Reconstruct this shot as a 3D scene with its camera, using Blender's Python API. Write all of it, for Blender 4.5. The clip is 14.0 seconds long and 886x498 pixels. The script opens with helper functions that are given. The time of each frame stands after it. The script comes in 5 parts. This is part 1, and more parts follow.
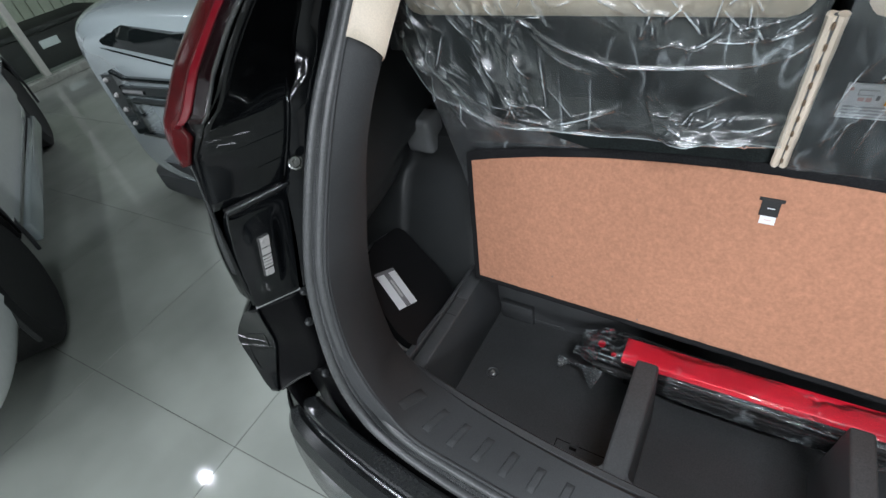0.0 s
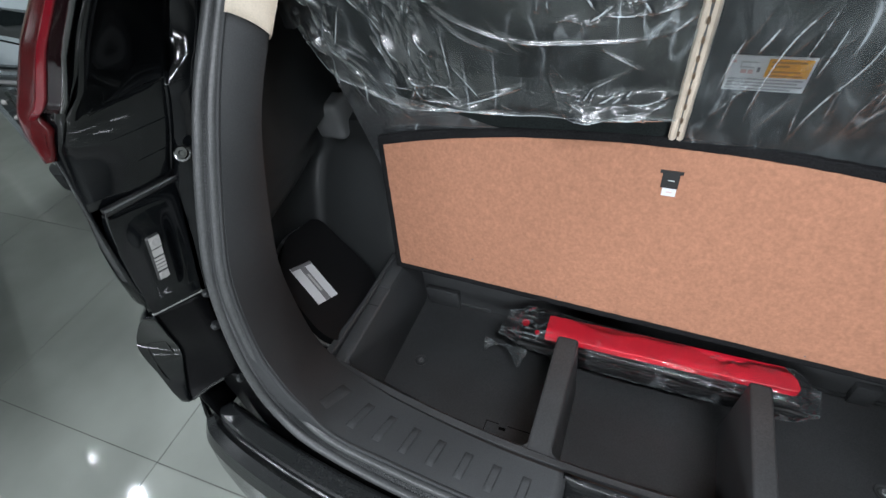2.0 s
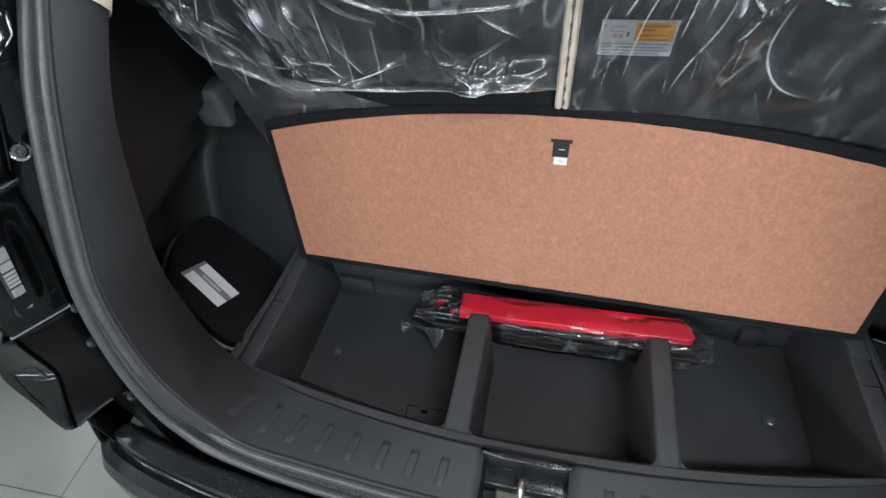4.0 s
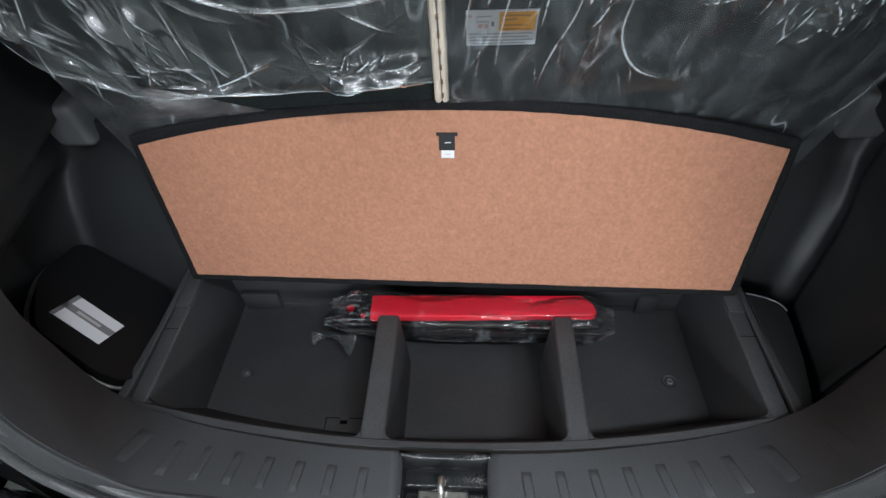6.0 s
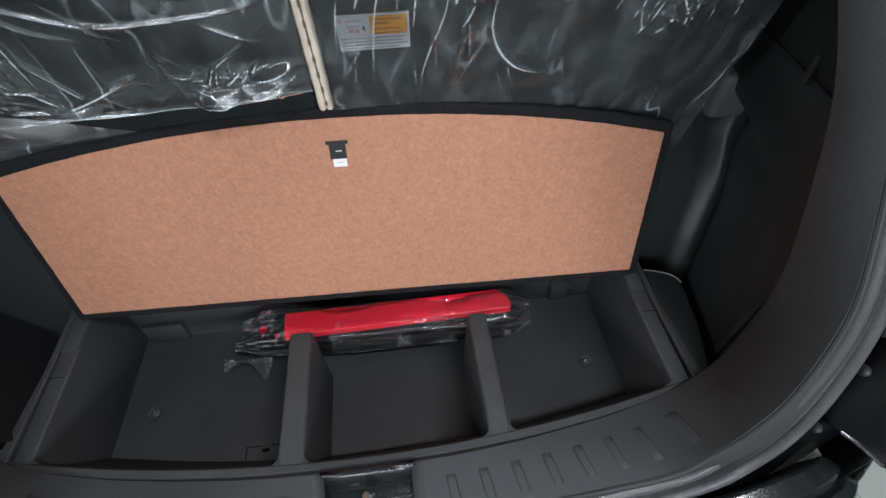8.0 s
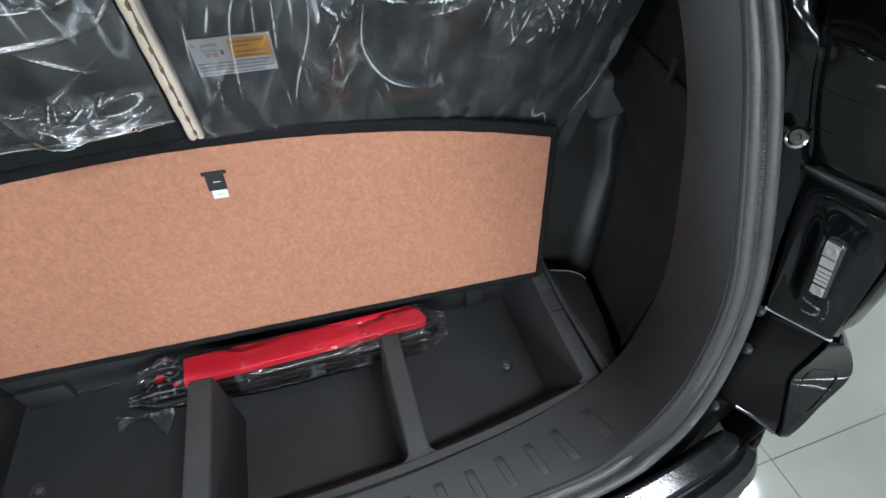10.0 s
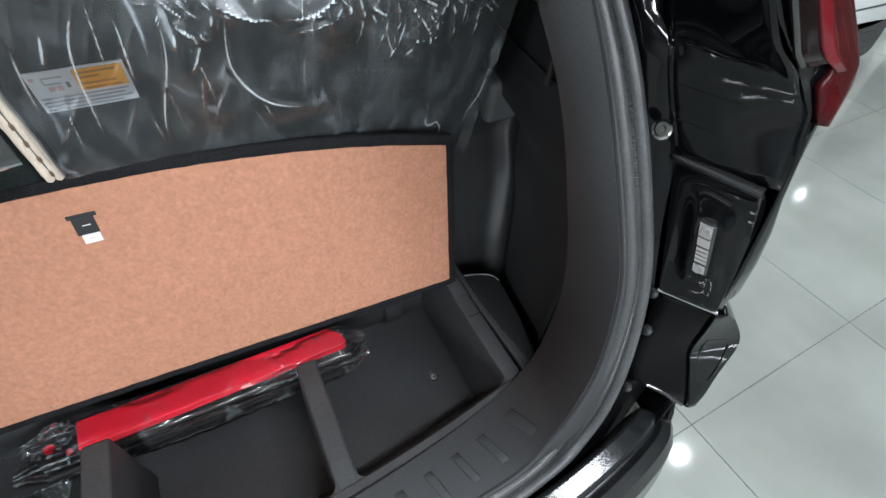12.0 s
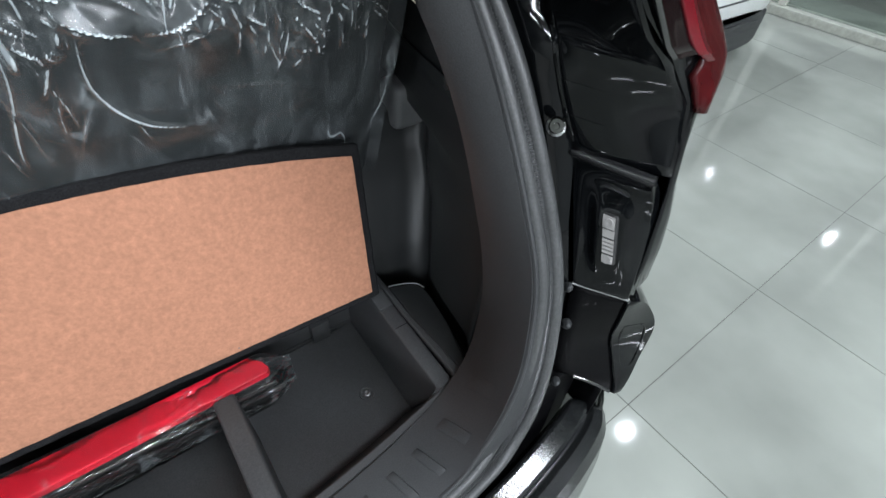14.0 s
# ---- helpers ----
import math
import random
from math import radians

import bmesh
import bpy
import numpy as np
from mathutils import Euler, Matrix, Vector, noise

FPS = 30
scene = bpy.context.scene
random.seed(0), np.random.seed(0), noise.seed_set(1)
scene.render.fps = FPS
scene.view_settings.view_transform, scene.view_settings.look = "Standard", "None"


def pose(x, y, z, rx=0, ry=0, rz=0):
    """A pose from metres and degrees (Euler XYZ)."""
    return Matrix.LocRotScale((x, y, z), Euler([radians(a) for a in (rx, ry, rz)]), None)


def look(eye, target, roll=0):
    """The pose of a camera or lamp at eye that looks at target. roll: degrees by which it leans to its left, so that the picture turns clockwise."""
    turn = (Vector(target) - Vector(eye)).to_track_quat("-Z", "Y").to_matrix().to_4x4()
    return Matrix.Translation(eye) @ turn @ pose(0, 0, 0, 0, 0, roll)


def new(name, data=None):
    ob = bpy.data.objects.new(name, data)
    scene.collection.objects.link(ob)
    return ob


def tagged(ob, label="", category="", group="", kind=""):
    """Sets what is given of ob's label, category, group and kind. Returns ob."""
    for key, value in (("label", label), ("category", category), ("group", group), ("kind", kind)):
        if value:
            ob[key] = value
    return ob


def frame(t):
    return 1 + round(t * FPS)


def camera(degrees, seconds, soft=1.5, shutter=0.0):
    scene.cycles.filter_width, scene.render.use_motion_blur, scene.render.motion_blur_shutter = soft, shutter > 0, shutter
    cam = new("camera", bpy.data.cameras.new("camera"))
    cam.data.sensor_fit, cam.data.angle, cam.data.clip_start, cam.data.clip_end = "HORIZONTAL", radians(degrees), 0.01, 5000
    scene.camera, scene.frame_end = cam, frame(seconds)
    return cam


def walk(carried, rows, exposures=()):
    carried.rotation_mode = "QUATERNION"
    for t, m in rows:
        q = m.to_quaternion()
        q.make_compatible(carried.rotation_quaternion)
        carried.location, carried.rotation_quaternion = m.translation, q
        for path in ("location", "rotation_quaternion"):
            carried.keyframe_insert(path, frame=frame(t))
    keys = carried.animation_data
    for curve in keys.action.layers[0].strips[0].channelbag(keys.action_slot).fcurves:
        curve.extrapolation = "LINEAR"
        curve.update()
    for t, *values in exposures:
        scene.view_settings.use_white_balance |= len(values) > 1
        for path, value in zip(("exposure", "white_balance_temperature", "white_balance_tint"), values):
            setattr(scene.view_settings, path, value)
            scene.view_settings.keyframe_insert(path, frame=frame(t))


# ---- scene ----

cam = camera(83.8, 14.0)
PATH = [
    (0, (-0.06, -0.161, 1.424), (-0.984, 1.033, 0.112), -12.2),
    (0.5, (-0.056, -0.152, 1.418), (-0.927, 1.058, 0.085), -11.6),
    (1, (-0.053, -0.146, 1.412), (-0.865, 1.085, 0.06), -10.9),
    (1.5, (-0.046, -0.137, 1.407), (-0.8, 1.113, 0.04), -10.2),
    (2, (-0.038, -0.129, 1.403), (-0.728, 1.136, 0.016), -9.5),
    (2.5, (-0.03, -0.12, 1.395), (-0.651, 1.152, -0.017), -8.8),
    (3, (-0.021, -0.112, 1.389), (-0.574, 1.168, -0.044), -8.1),
    (5.5, (0.026, -0.094, 1.373), (-0.168, 1.239, -0.105), -4.4),
    (6, (0.037, -0.088, 1.371), (-0.082, 1.249, -0.111), -3.6),
    (6.5, (0.05, -0.085, 1.372), (0.003, 1.252, -0.115), -3.0),
    (7, (0.061, -0.084, 1.371), (0.075, 1.251, -0.118), -2.6),
    (7.5, (0.074, -0.079, 1.372), (0.152, 1.247, -0.124), -2.0),
    (8, (0.084, -0.077, 1.369), (0.224, 1.248, -0.122), -1.3),
    (10.5, (0.144, -0.057, 1.367), (0.629, 1.211, -0.101), 2.3),
    (11, (0.153, -0.057, 1.366), (0.709, 1.193, -0.093), 2.9),
    (11.5, (0.163, -0.057, 1.367), (0.781, 1.17, -0.086), 3.3),
    (12, (0.17, -0.059, 1.368), (0.851, 1.144, -0.078), 3.7),
    (12.5, (0.176, -0.065, 1.368), (0.923, 1.107, -0.07), 4.1),
    (13, (0.188, -0.072, 1.369), (0.983, 1.075, -0.063), 4.2),
    (13.5, (0.198, -0.068, 1.365), (1.038, 1.049, -0.065), 4.5),
    (14, (0.209, -0.062, 1.363), (1.101, 1.027, -0.057), 5.2),
]
walk(cam, [(t, look(eye, target, roll)) for t, eye, target, roll in PATH], ((0, -0.09), (3, -0.18), (5.5, -0.25), (8, -0.26), (11, 0.0), (14, 0.08)))


# ---- world, lights ----
world = bpy.data.worlds.new("world")
scene.world = world
world.use_nodes = True
world.node_tree.nodes["Background"].inputs[0].default_value = (0.75, 0.85, 0.8, 1)
world.node_tree.nodes["Background"].inputs[1].default_value = 0.12
CEIL = 3.3
LIGHT = (0.93, 1.0, 1.1)


def downlight(x, y, power, radius):
    """A round ceiling downlight: a rim, a glowing disc and its lamp."""
    base = tagged(new("downlight"), "small round recessed white ceiling downlight, switched on", "ceiling light", "showroom downlights")
    base.location = (x, y, CEIL)
    lamp = bpy.data.lights.new("downlight", "AREA")
    lamp.shape, lamp.size, lamp.energy, lamp.color = "DISK", 2 * radius, power, LIGHT
    lit = new("lamp", lamp)
    lit.location, lit.parent = (0, 0, -0.03), base
    return base


DOWNLIGHTS = [(3.18, 0.46, 40, 0.019), (8.04, 0.68, 14, 0.011), (7.7, 2.69, 6, 0.008), (7.88, 2.57, 5, 0.006), (-3.99, 0.185, 16, 0.022), (-5.3, 0.2, 3, 0.006), (-4.96, 0.26, 2, 0.004), (-4.79, 0.28, 2, 0.005)]
LAMPS = [downlight(*d) for d in DOWNLIGHTS]


def fill_panel(x, y, w, d, power):
    """A flat white ceiling light, added out of view as fill."""
    base = tagged(new("fill_light"), "flat white ceiling fill light added out of view, switched on", "ceiling light", "showroom panel lights")
    base.location = (x, y, CEIL)
    lamp = bpy.data.lights.new("fill_light", "AREA")
    lamp.shape, lamp.size, lamp.size_y, lamp.energy, lamp.color = "RECTANGLE", w, d, power, LIGHT
    lit = new("lamp", lamp)
    lit.location, lit.parent = (0, 0, -0.03), base
    return base


# fill lights added out of view to brighten the boot, the film and the floor
PANELS = [(0.9, -0.9, 1.0, 0.12, 56), (-3.4, -1.6, 0.4, 0.4, 85), (3.6, 3.2, 0.4, 0.4, 92), (-2.4, 5.2, 0.4, 0.4, 110)] + [(x, y, 1.5, 0.22, 145) for x in (-3.6, -1.2, 1.2, 3.6) for y in (-4.8, -7.2)]
SQUARES = [fill_panel(*p) for p in PANELS]


# ---- materials ----
def material(name, colour, rough=0.5, metal=0.0, coat=0.0, spec=0.5):
    m = bpy.data.materials.new(name)
    m.use_nodes = True
    b = m.node_tree.nodes["Principled BSDF"]
    b.inputs["Base Color"].default_value = (*colour, 1)
    b.inputs["Roughness"].default_value = rough
    b.inputs["Metallic"].default_value = metal
    b.inputs["Coat Weight"].default_value = coat
    b.inputs["Coat Roughness"].default_value = 0.03
    b.inputs["Specular IOR Level"].default_value = spec
    return m


def node(m, kind, **values):
    n = m.node_tree.nodes.new(kind)
    for key, value in values.items():
        n.inputs[key].default_value = value
    return n


def wire(m, a, out, b, socket):
    m.node_tree.links.new(a.outputs[out], b.inputs[socket])


def grained(m, scale, amount, detail=6.0, bump=0.0, distance=0.001, big=0.0, rough_by=0.0, tone_by=0.16):
    """Two scales of noise on colour and roughness, and a fine bump."""
    b = m.node_tree.nodes["Principled BSDF"]
    c = list(b.inputs["Base Color"].default_value)
    at = node(m, "ShaderNodeTexCoord")
    fine = node(m, "ShaderNodeTexNoise", Scale=scale, Detail=detail, Roughness=0.6)
    wire(m, at, "Object", fine, "Vector")
    ramp = m.node_tree.nodes.new("ShaderNodeValToRGB")
    ramp.color_ramp.elements[0].position, ramp.color_ramp.elements[1].position = 0.3, 0.7
    ramp.color_ramp.elements[0].color = (*[v * (1 - amount) for v in c[:3]], 1)
    ramp.color_ramp.elements[1].color = (*[min(1, v * (1 + amount)) for v in c[:3]], 1)
    wire(m, fine, "Fac", ramp, "Fac")
    last = ramp
    if big:
        large = node(m, "ShaderNodeTexNoise", Scale=big, Detail=3.0)
        wire(m, at, "Object", large, "Vector")
        tone = node(m, "ShaderNodeMapRange")
        tone.inputs["From Min"].default_value, tone.inputs["From Max"].default_value = 0.3, 0.7
        tone.inputs["To Min"].default_value, tone.inputs["To Max"].default_value = 1 - tone_by, 1 + 0.7 * tone_by
        wire(m, large, "Fac", tone, "Value")
        mix = m.node_tree.nodes.new("ShaderNodeVectorMath")
        mix.operation = "SCALE"
        wire(m, ramp, "Color", mix, 0)
        wire(m, tone, "Result", mix, "Scale")
        last = mix
    wire(m, last, 0, b, "Base Color")
    if rough_by:
        r = b.inputs["Roughness"].default_value
        rr = node(m, "ShaderNodeMapRange")
        rr.inputs["To Min"].default_value, rr.inputs["To Max"].default_value = max(0.02, r - rough_by), min(1, r + rough_by)
        wire(m, fine, "Fac", rr, "Value")
        wire(m, rr, "Result", b, "Roughness")
    if bump:
        bm_ = node(m, "ShaderNodeBump", Strength=bump, Distance=distance)
        wire(m, fine, "Fac", bm_, "Height")
        wire(m, bm_, "Normal", b, "Normal")
    return m


PLASTIC = grained(material("black_grained_plastic", (0.050, 0.0515, 0.053), 0.5, spec=0.4), 520, 0.28, 3, 0.45, 0.0008, 9)
TRIM = grained(material("grey_grained_trim", (0.034, 0.0355, 0.037), 0.55, spec=0.35), 650, 0.25, 3, 0.4, 0.0007, 6)
RUBBER = grained(material("seal_rubber", (0.055, 0.057, 0.058), 0.36, spec=0.6), 300, 0.3, 3, 0.1, 0.0005, 20)
PAINT = grained(material("black_paint", (0.003, 0.0035, 0.004), 0.06, 0.0, 0.0, spec=0.3), 60, 0.3, 4, 0, 0, 5)
FLANGE = grained(material("black_flange_plastic", (0.003, 0.003, 0.0034), 0.4, spec=0.08), 200, 0.3, 3, 0.1, 0.0004, 10)
CARPET = grained(material("black_felt", (0.016, 0.016, 0.017), 0.95, spec=0.1), 700, 0.7, 5, 0.9, 0.002, 30)
SEATBACK = grained(material("black_seat_carpet", (0.014, 0.018, 0.018), 0.9, spec=0.2), 500, 0.6, 5, 0.6, 0.001, 14)
BOARD = grained(material("brown_hardboard", (0.42, 0.198, 0.121), 0.7, spec=0.25), 170, 0.16, 9, 0.15, 0.0005, 70, tone_by=0.07)
RED = grained(material("red_reflector", (0.92, 0.016, 0.045), 0.4), 400, 0.15, 3, 0.2, 0.0004)
CREAM = grained(material("cream_leather", (0.80, 0.69, 0.565), 0.5), 500, 0.08, 4, 0.2, 0.0004, 8)
WHITE = material("white_print", (0.75, 0.76, 0.78), 0.45)
YELLOW = material("yellow_print", (0.9, 0.42, 0.01), 0.45)
INK = material("dark_print", (0.12, 0.12, 0.12), 0.5)
GREY_INK = material("grey_print", (0.2, 0.2, 0.21), 0.5)
SOFT_INK = material("soft_grey_print", (0.42, 0.43, 0.44), 0.5)
CHROME = grained(material("bright_metal", (0.35, 0.35, 0.35), 0.14, 1.0), 90, 0.3)
STEEL = grained(material("zinc_plated_steel", (0.72, 0.7, 0.66), 0.3, 1.0), 90, 0.15)
HOOK = grained(material("satin_grey_plastic", (0.17, 0.175, 0.178), 0.35), 700, 0.15, 3, 0.2, 0.0005, 9)
LENS = grained(material("red_lens", (0.05, 0.0045, 0.0055), 0.14, 0, 0.0, 0.22), 40, 0.25, 3, 0, 0, 6)
SMOKED = material("smoked_lens", (0.006, 0.002, 0.0024), 0.08, 0, 0.0, 0.15)
TILE = grained(material("polished_tile", (0.280, 0.296, 0.268), 0.05, spec=0.6), 3, 0.06, 5, 0, 0, 1.6, 0.02, tone_by=0.22)
# stains run on from tile to tile
tile_where = TILE.node_tree.nodes.new("ShaderNodeNewGeometry")
for n in [n for n in TILE.node_tree.nodes if n.type == "TEX_NOISE"]:
    TILE.node_tree.links.new(tile_where.outputs["Position"], n.inputs["Vector"])
tile_info, tile_tone = TILE.node_tree.nodes.new("ShaderNodeObjectInfo"), TILE.node_tree.nodes.new("ShaderNodeMapRange")
tile_tone.inputs["To Min"].default_value, tile_tone.inputs["To Max"].default_value = 0.95, 1.05
tile_mix = TILE.node_tree.nodes.new("ShaderNodeVectorMath")
tile_mix.operation = "SCALE"
tile_base = TILE.node_tree.nodes["Principled BSDF"].inputs["Base Color"]
tile_from = tile_base.links[0].from_socket
TILE.node_tree.links.new(tile_info.outputs["Random"], tile_tone.inputs["Value"])
TILE.node_tree.links.new(tile_from, tile_mix.inputs[0])
TILE.node_tree.links.new(tile_tone.outputs["Result"], tile_mix.inputs["Scale"])
TILE.node_tree.links.new(tile_mix.outputs[0], tile_base)
GROUT = grained(material("grout", (0.12, 0.12, 0.11), 0.8), 60, 0.3)
WALL = grained(material("white_wall", (0.72, 0.74, 0.7), 0.7), 8, 0.05)
CEILING = grained(material("grey_ceiling", (0.36, 0.37, 0.35), 0.8), 8, 0.05)
GREYWALL = grained(material("grey_wall", (0.2, 0.21, 0.2), 0.7), 8, 0.05)
SILVER = grained(material("pale_silver_paint", (0.35, 0.40, 0.41), 0.16, 0.2, 1.0), 200, 0.05)
TYRE = grained(material("tyre_rubber", (0.012, 0.012, 0.012), 0.7), 120, 0.4)
GLASS = material("dark_glass", (0.006, 0.008, 0.008), 0.06, 0, 0.2)
STONE = grained(material("grey_kerb_stone", (0.32, 0.33, 0.29), 0.4), 20, 0.2)
DARKMETAL = grained(material("dark_metal", (0.3, 0.3, 0.3), 0.35, 0.9), 100, 0.3)
STRAP = grained(material("black_webbing", (0.02, 0.02, 0.02), 0.8), 900, 0.4, 3, 0.5, 0.0005)
NYLON = grained(material("black_nylon", (0.005, 0.005, 0.0055), 0.65, spec=0.25), 1200, 0.5, 3, 0.4, 0.0005, 12)
PINK = material("pink_print", (0.68, 0.45, 0.43), 0.5)
PALE_INK = material("pale_grey_print", (0.5, 0.5, 0.5), 0.5)
BROWN_INK = material("brown_print", (0.5, 0.23, 0.01), 0.5)
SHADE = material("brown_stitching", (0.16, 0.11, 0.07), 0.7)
GLOSSY = grained(material("glossy_black_plastic", (0.012, 0.013, 0.0135), 0.2), 300, 0.2, 3, 0.05, 0.0003, 12)
CLADDING = grained(material("dark_cladding", (0.03, 0.032, 0.033), 0.5), 300, 0.25, 3, 0.2, 0.0006)
WHITE_PAINT = grained(material("white_paint", (0.68, 0.7, 0.69), 0.2, 0, 1.0), 40, 0.04)
LINING = grained(material("black_lining_plastic", (0.022, 0.024, 0.0245), 0.42), 900, 0.25, 3, 0.35, 0.0006, 7)
ALU = grained(material("pale_metal", (0.55, 0.55, 0.5), 0.4, 0.3), 30, 0.08)
PALE = grained(material("pale_green_boards", (0.5, 0.52, 0.42), 0.7), 25, 0.15, 6, 0, 0, 1.5)
SATIN = grained(material("satin_metal", (0.4, 0.4, 0.4), 0.35, 0.8), 60, 0.15)
LAMPGREY = material("lamp_housing", (0.03, 0.03, 0.03), 0.25, 0.2, 0.3)
CLEAR = material("clear_ribbed_plastic", (0.33, 0.32, 0.31), 0.18, 0.1, 0.5)
LENS_BRIGHT = material("bright_red_lens", (0.12, 0.003, 0.008), 0.1, 0, 0.0, 0.3)
ROLL = grained(material("satin_black_roll", (0.012, 0.0125, 0.013), 0.24, 0.0, 0.5, spec=1.0), 300, 0.2, 3, 0.1, 0.0004, 12)


def see_through(name, tint, gloss_rough, haze, boost, streaks=0.0, folds=0.0):
    """Clear sheet: looks through, with a glossy face that follows Fresnel and a milky haze in streaks, part milkiness,
    part painted sheen.
    """
    m = bpy.data.materials.new(name)
    m.use_nodes = True
    t = m.node_tree
    t.nodes.remove(t.nodes["Principled BSDF"])
    out = t.nodes["Material Output"]
    clear = node(m, "ShaderNodeBsdfTransparent", Color=(*tint, 1))
    shine = node(m, "ShaderNodeBsdfGlossy", Color=(1, 1, 1, 1), Roughness=gloss_rough)
    fres = node(m, "ShaderNodeFresnel", IOR=1.5)
    more = m.node_tree.nodes.new("ShaderNodeMath")
    more.operation, more.use_clamp = "MULTIPLY", True
    more.inputs[1].default_value = boost
    wire(m, fres, 0, more, 0)
    mix = t.nodes.new("ShaderNodeMixShader")
    wire(m, more, 0, mix, 0), wire(m, clear, 0, mix, 1), wire(m, shine, 0, mix, 2)
    last = mix
    if haze:
        milk = node(m, "ShaderNodeBsdfDiffuse", Color=(0.70, 0.77, 0.80, 1))
        amount = node(m, "ShaderNodeMapRange")
        amount.inputs["From Min"].default_value, amount.inputs["From Max"].default_value = 0.47, 0.8
        amount.inputs["To Min"].default_value, amount.inputs["To Max"].default_value = haze, haze + streaks
        at, turn = node(m, "ShaderNodeTexCoord"), node(m, "ShaderNodeMapping")
        turn.inputs["Scale"].default_value, turn.inputs["Rotation"].default_value = (1.0, 1.0, 0.28), (0, 0.35, 0)
        # pale fold lines, whitening and painted glints in one: thin contours of a long-drawn noise, broken up by a
        # blotchy one
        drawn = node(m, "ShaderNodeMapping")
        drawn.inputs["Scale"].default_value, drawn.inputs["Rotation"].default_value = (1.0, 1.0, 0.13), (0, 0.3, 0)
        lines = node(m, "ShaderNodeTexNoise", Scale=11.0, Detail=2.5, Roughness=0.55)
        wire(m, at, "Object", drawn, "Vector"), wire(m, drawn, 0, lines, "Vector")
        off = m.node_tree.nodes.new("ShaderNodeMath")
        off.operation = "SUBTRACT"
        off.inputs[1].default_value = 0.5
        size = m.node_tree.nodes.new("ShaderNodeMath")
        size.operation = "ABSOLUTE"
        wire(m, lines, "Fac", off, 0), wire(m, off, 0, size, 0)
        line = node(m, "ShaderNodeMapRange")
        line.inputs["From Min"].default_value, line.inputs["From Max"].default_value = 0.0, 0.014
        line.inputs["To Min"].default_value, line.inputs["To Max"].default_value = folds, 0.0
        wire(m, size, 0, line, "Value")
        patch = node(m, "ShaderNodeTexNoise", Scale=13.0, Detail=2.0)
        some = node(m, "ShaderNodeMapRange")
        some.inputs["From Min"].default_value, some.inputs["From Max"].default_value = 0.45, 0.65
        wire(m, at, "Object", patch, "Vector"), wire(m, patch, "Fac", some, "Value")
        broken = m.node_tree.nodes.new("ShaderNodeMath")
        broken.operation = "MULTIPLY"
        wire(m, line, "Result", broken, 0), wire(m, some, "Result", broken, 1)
        total = m.node_tree.nodes.new("ShaderNodeMath")
        total.operation = "ADD"
        blot = node(m, "ShaderNodeTexNoise", Scale=26.0, Detail=5.0, Roughness=0.62)
        blot.inputs["Distortion"].default_value = 0.8
        wire(m, at, "Object", turn, "Vector"), wire(m, turn, 0, blot, "Vector"), wire(m, blot, "Fac", amount, "Value")
        # milky white painted along sharp bends, for their glints as well as whitening
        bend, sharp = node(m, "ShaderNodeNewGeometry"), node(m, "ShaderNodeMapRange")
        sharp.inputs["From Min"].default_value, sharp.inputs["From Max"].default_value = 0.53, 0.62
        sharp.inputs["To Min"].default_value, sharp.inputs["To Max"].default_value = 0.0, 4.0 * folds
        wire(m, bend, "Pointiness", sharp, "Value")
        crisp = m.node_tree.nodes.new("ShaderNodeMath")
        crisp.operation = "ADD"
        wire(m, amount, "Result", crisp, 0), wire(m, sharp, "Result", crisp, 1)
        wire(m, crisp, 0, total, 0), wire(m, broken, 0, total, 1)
        # small sharp wrinkles in the shine
        wrinkle = node(m, "ShaderNodeBump", Strength=0.3, Distance=0.01)
        wire(m, size, 0, wrinkle, "Height"), wire(m, wrinkle, "Normal", shine, "Normal"), wire(m, wrinkle, "Normal", fres, "Normal")
        both = t.nodes.new("ShaderNodeMixShader")
        wire(m, total, 0, both, 0), wire(m, mix, 0, both, 1), wire(m, milk, 0, both, 2)
        last = both
    wire(m, last, 0, out, "Surface")
    return m


PANE = see_through("window_glass", (0.9, 0.95, 0.92), 0.02, 0.0, 1.0)
# haze and fold white of the films also paint part of their glints
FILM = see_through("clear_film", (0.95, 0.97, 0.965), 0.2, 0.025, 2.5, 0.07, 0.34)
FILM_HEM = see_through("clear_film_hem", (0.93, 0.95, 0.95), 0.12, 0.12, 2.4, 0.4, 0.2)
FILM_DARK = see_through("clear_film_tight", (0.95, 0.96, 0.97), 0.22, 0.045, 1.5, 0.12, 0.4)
BAG = see_through("clear_bag", (0.985, 0.985, 0.985), 0.12, 0.004, 1.5, 0.02, 0.2)
GLOW = bpy.data.materials.new("lamp_glow")
GLOW.use_nodes = True
GLOW.node_tree.nodes["Principled BSDF"].inputs["Emission Color"].default_value = (1, 0.97, 0.9, 1)
GLOW.node_tree.nodes["Principled BSDF"].inputs["Emission Strength"].default_value = 40

FILL_GLOW = GLOW.copy()
FILL_GLOW.name = "fill_glow"
FILL_GLOW.node_tree.nodes["Principled BSDF"].inputs["Emission Strength"].default_value = 6


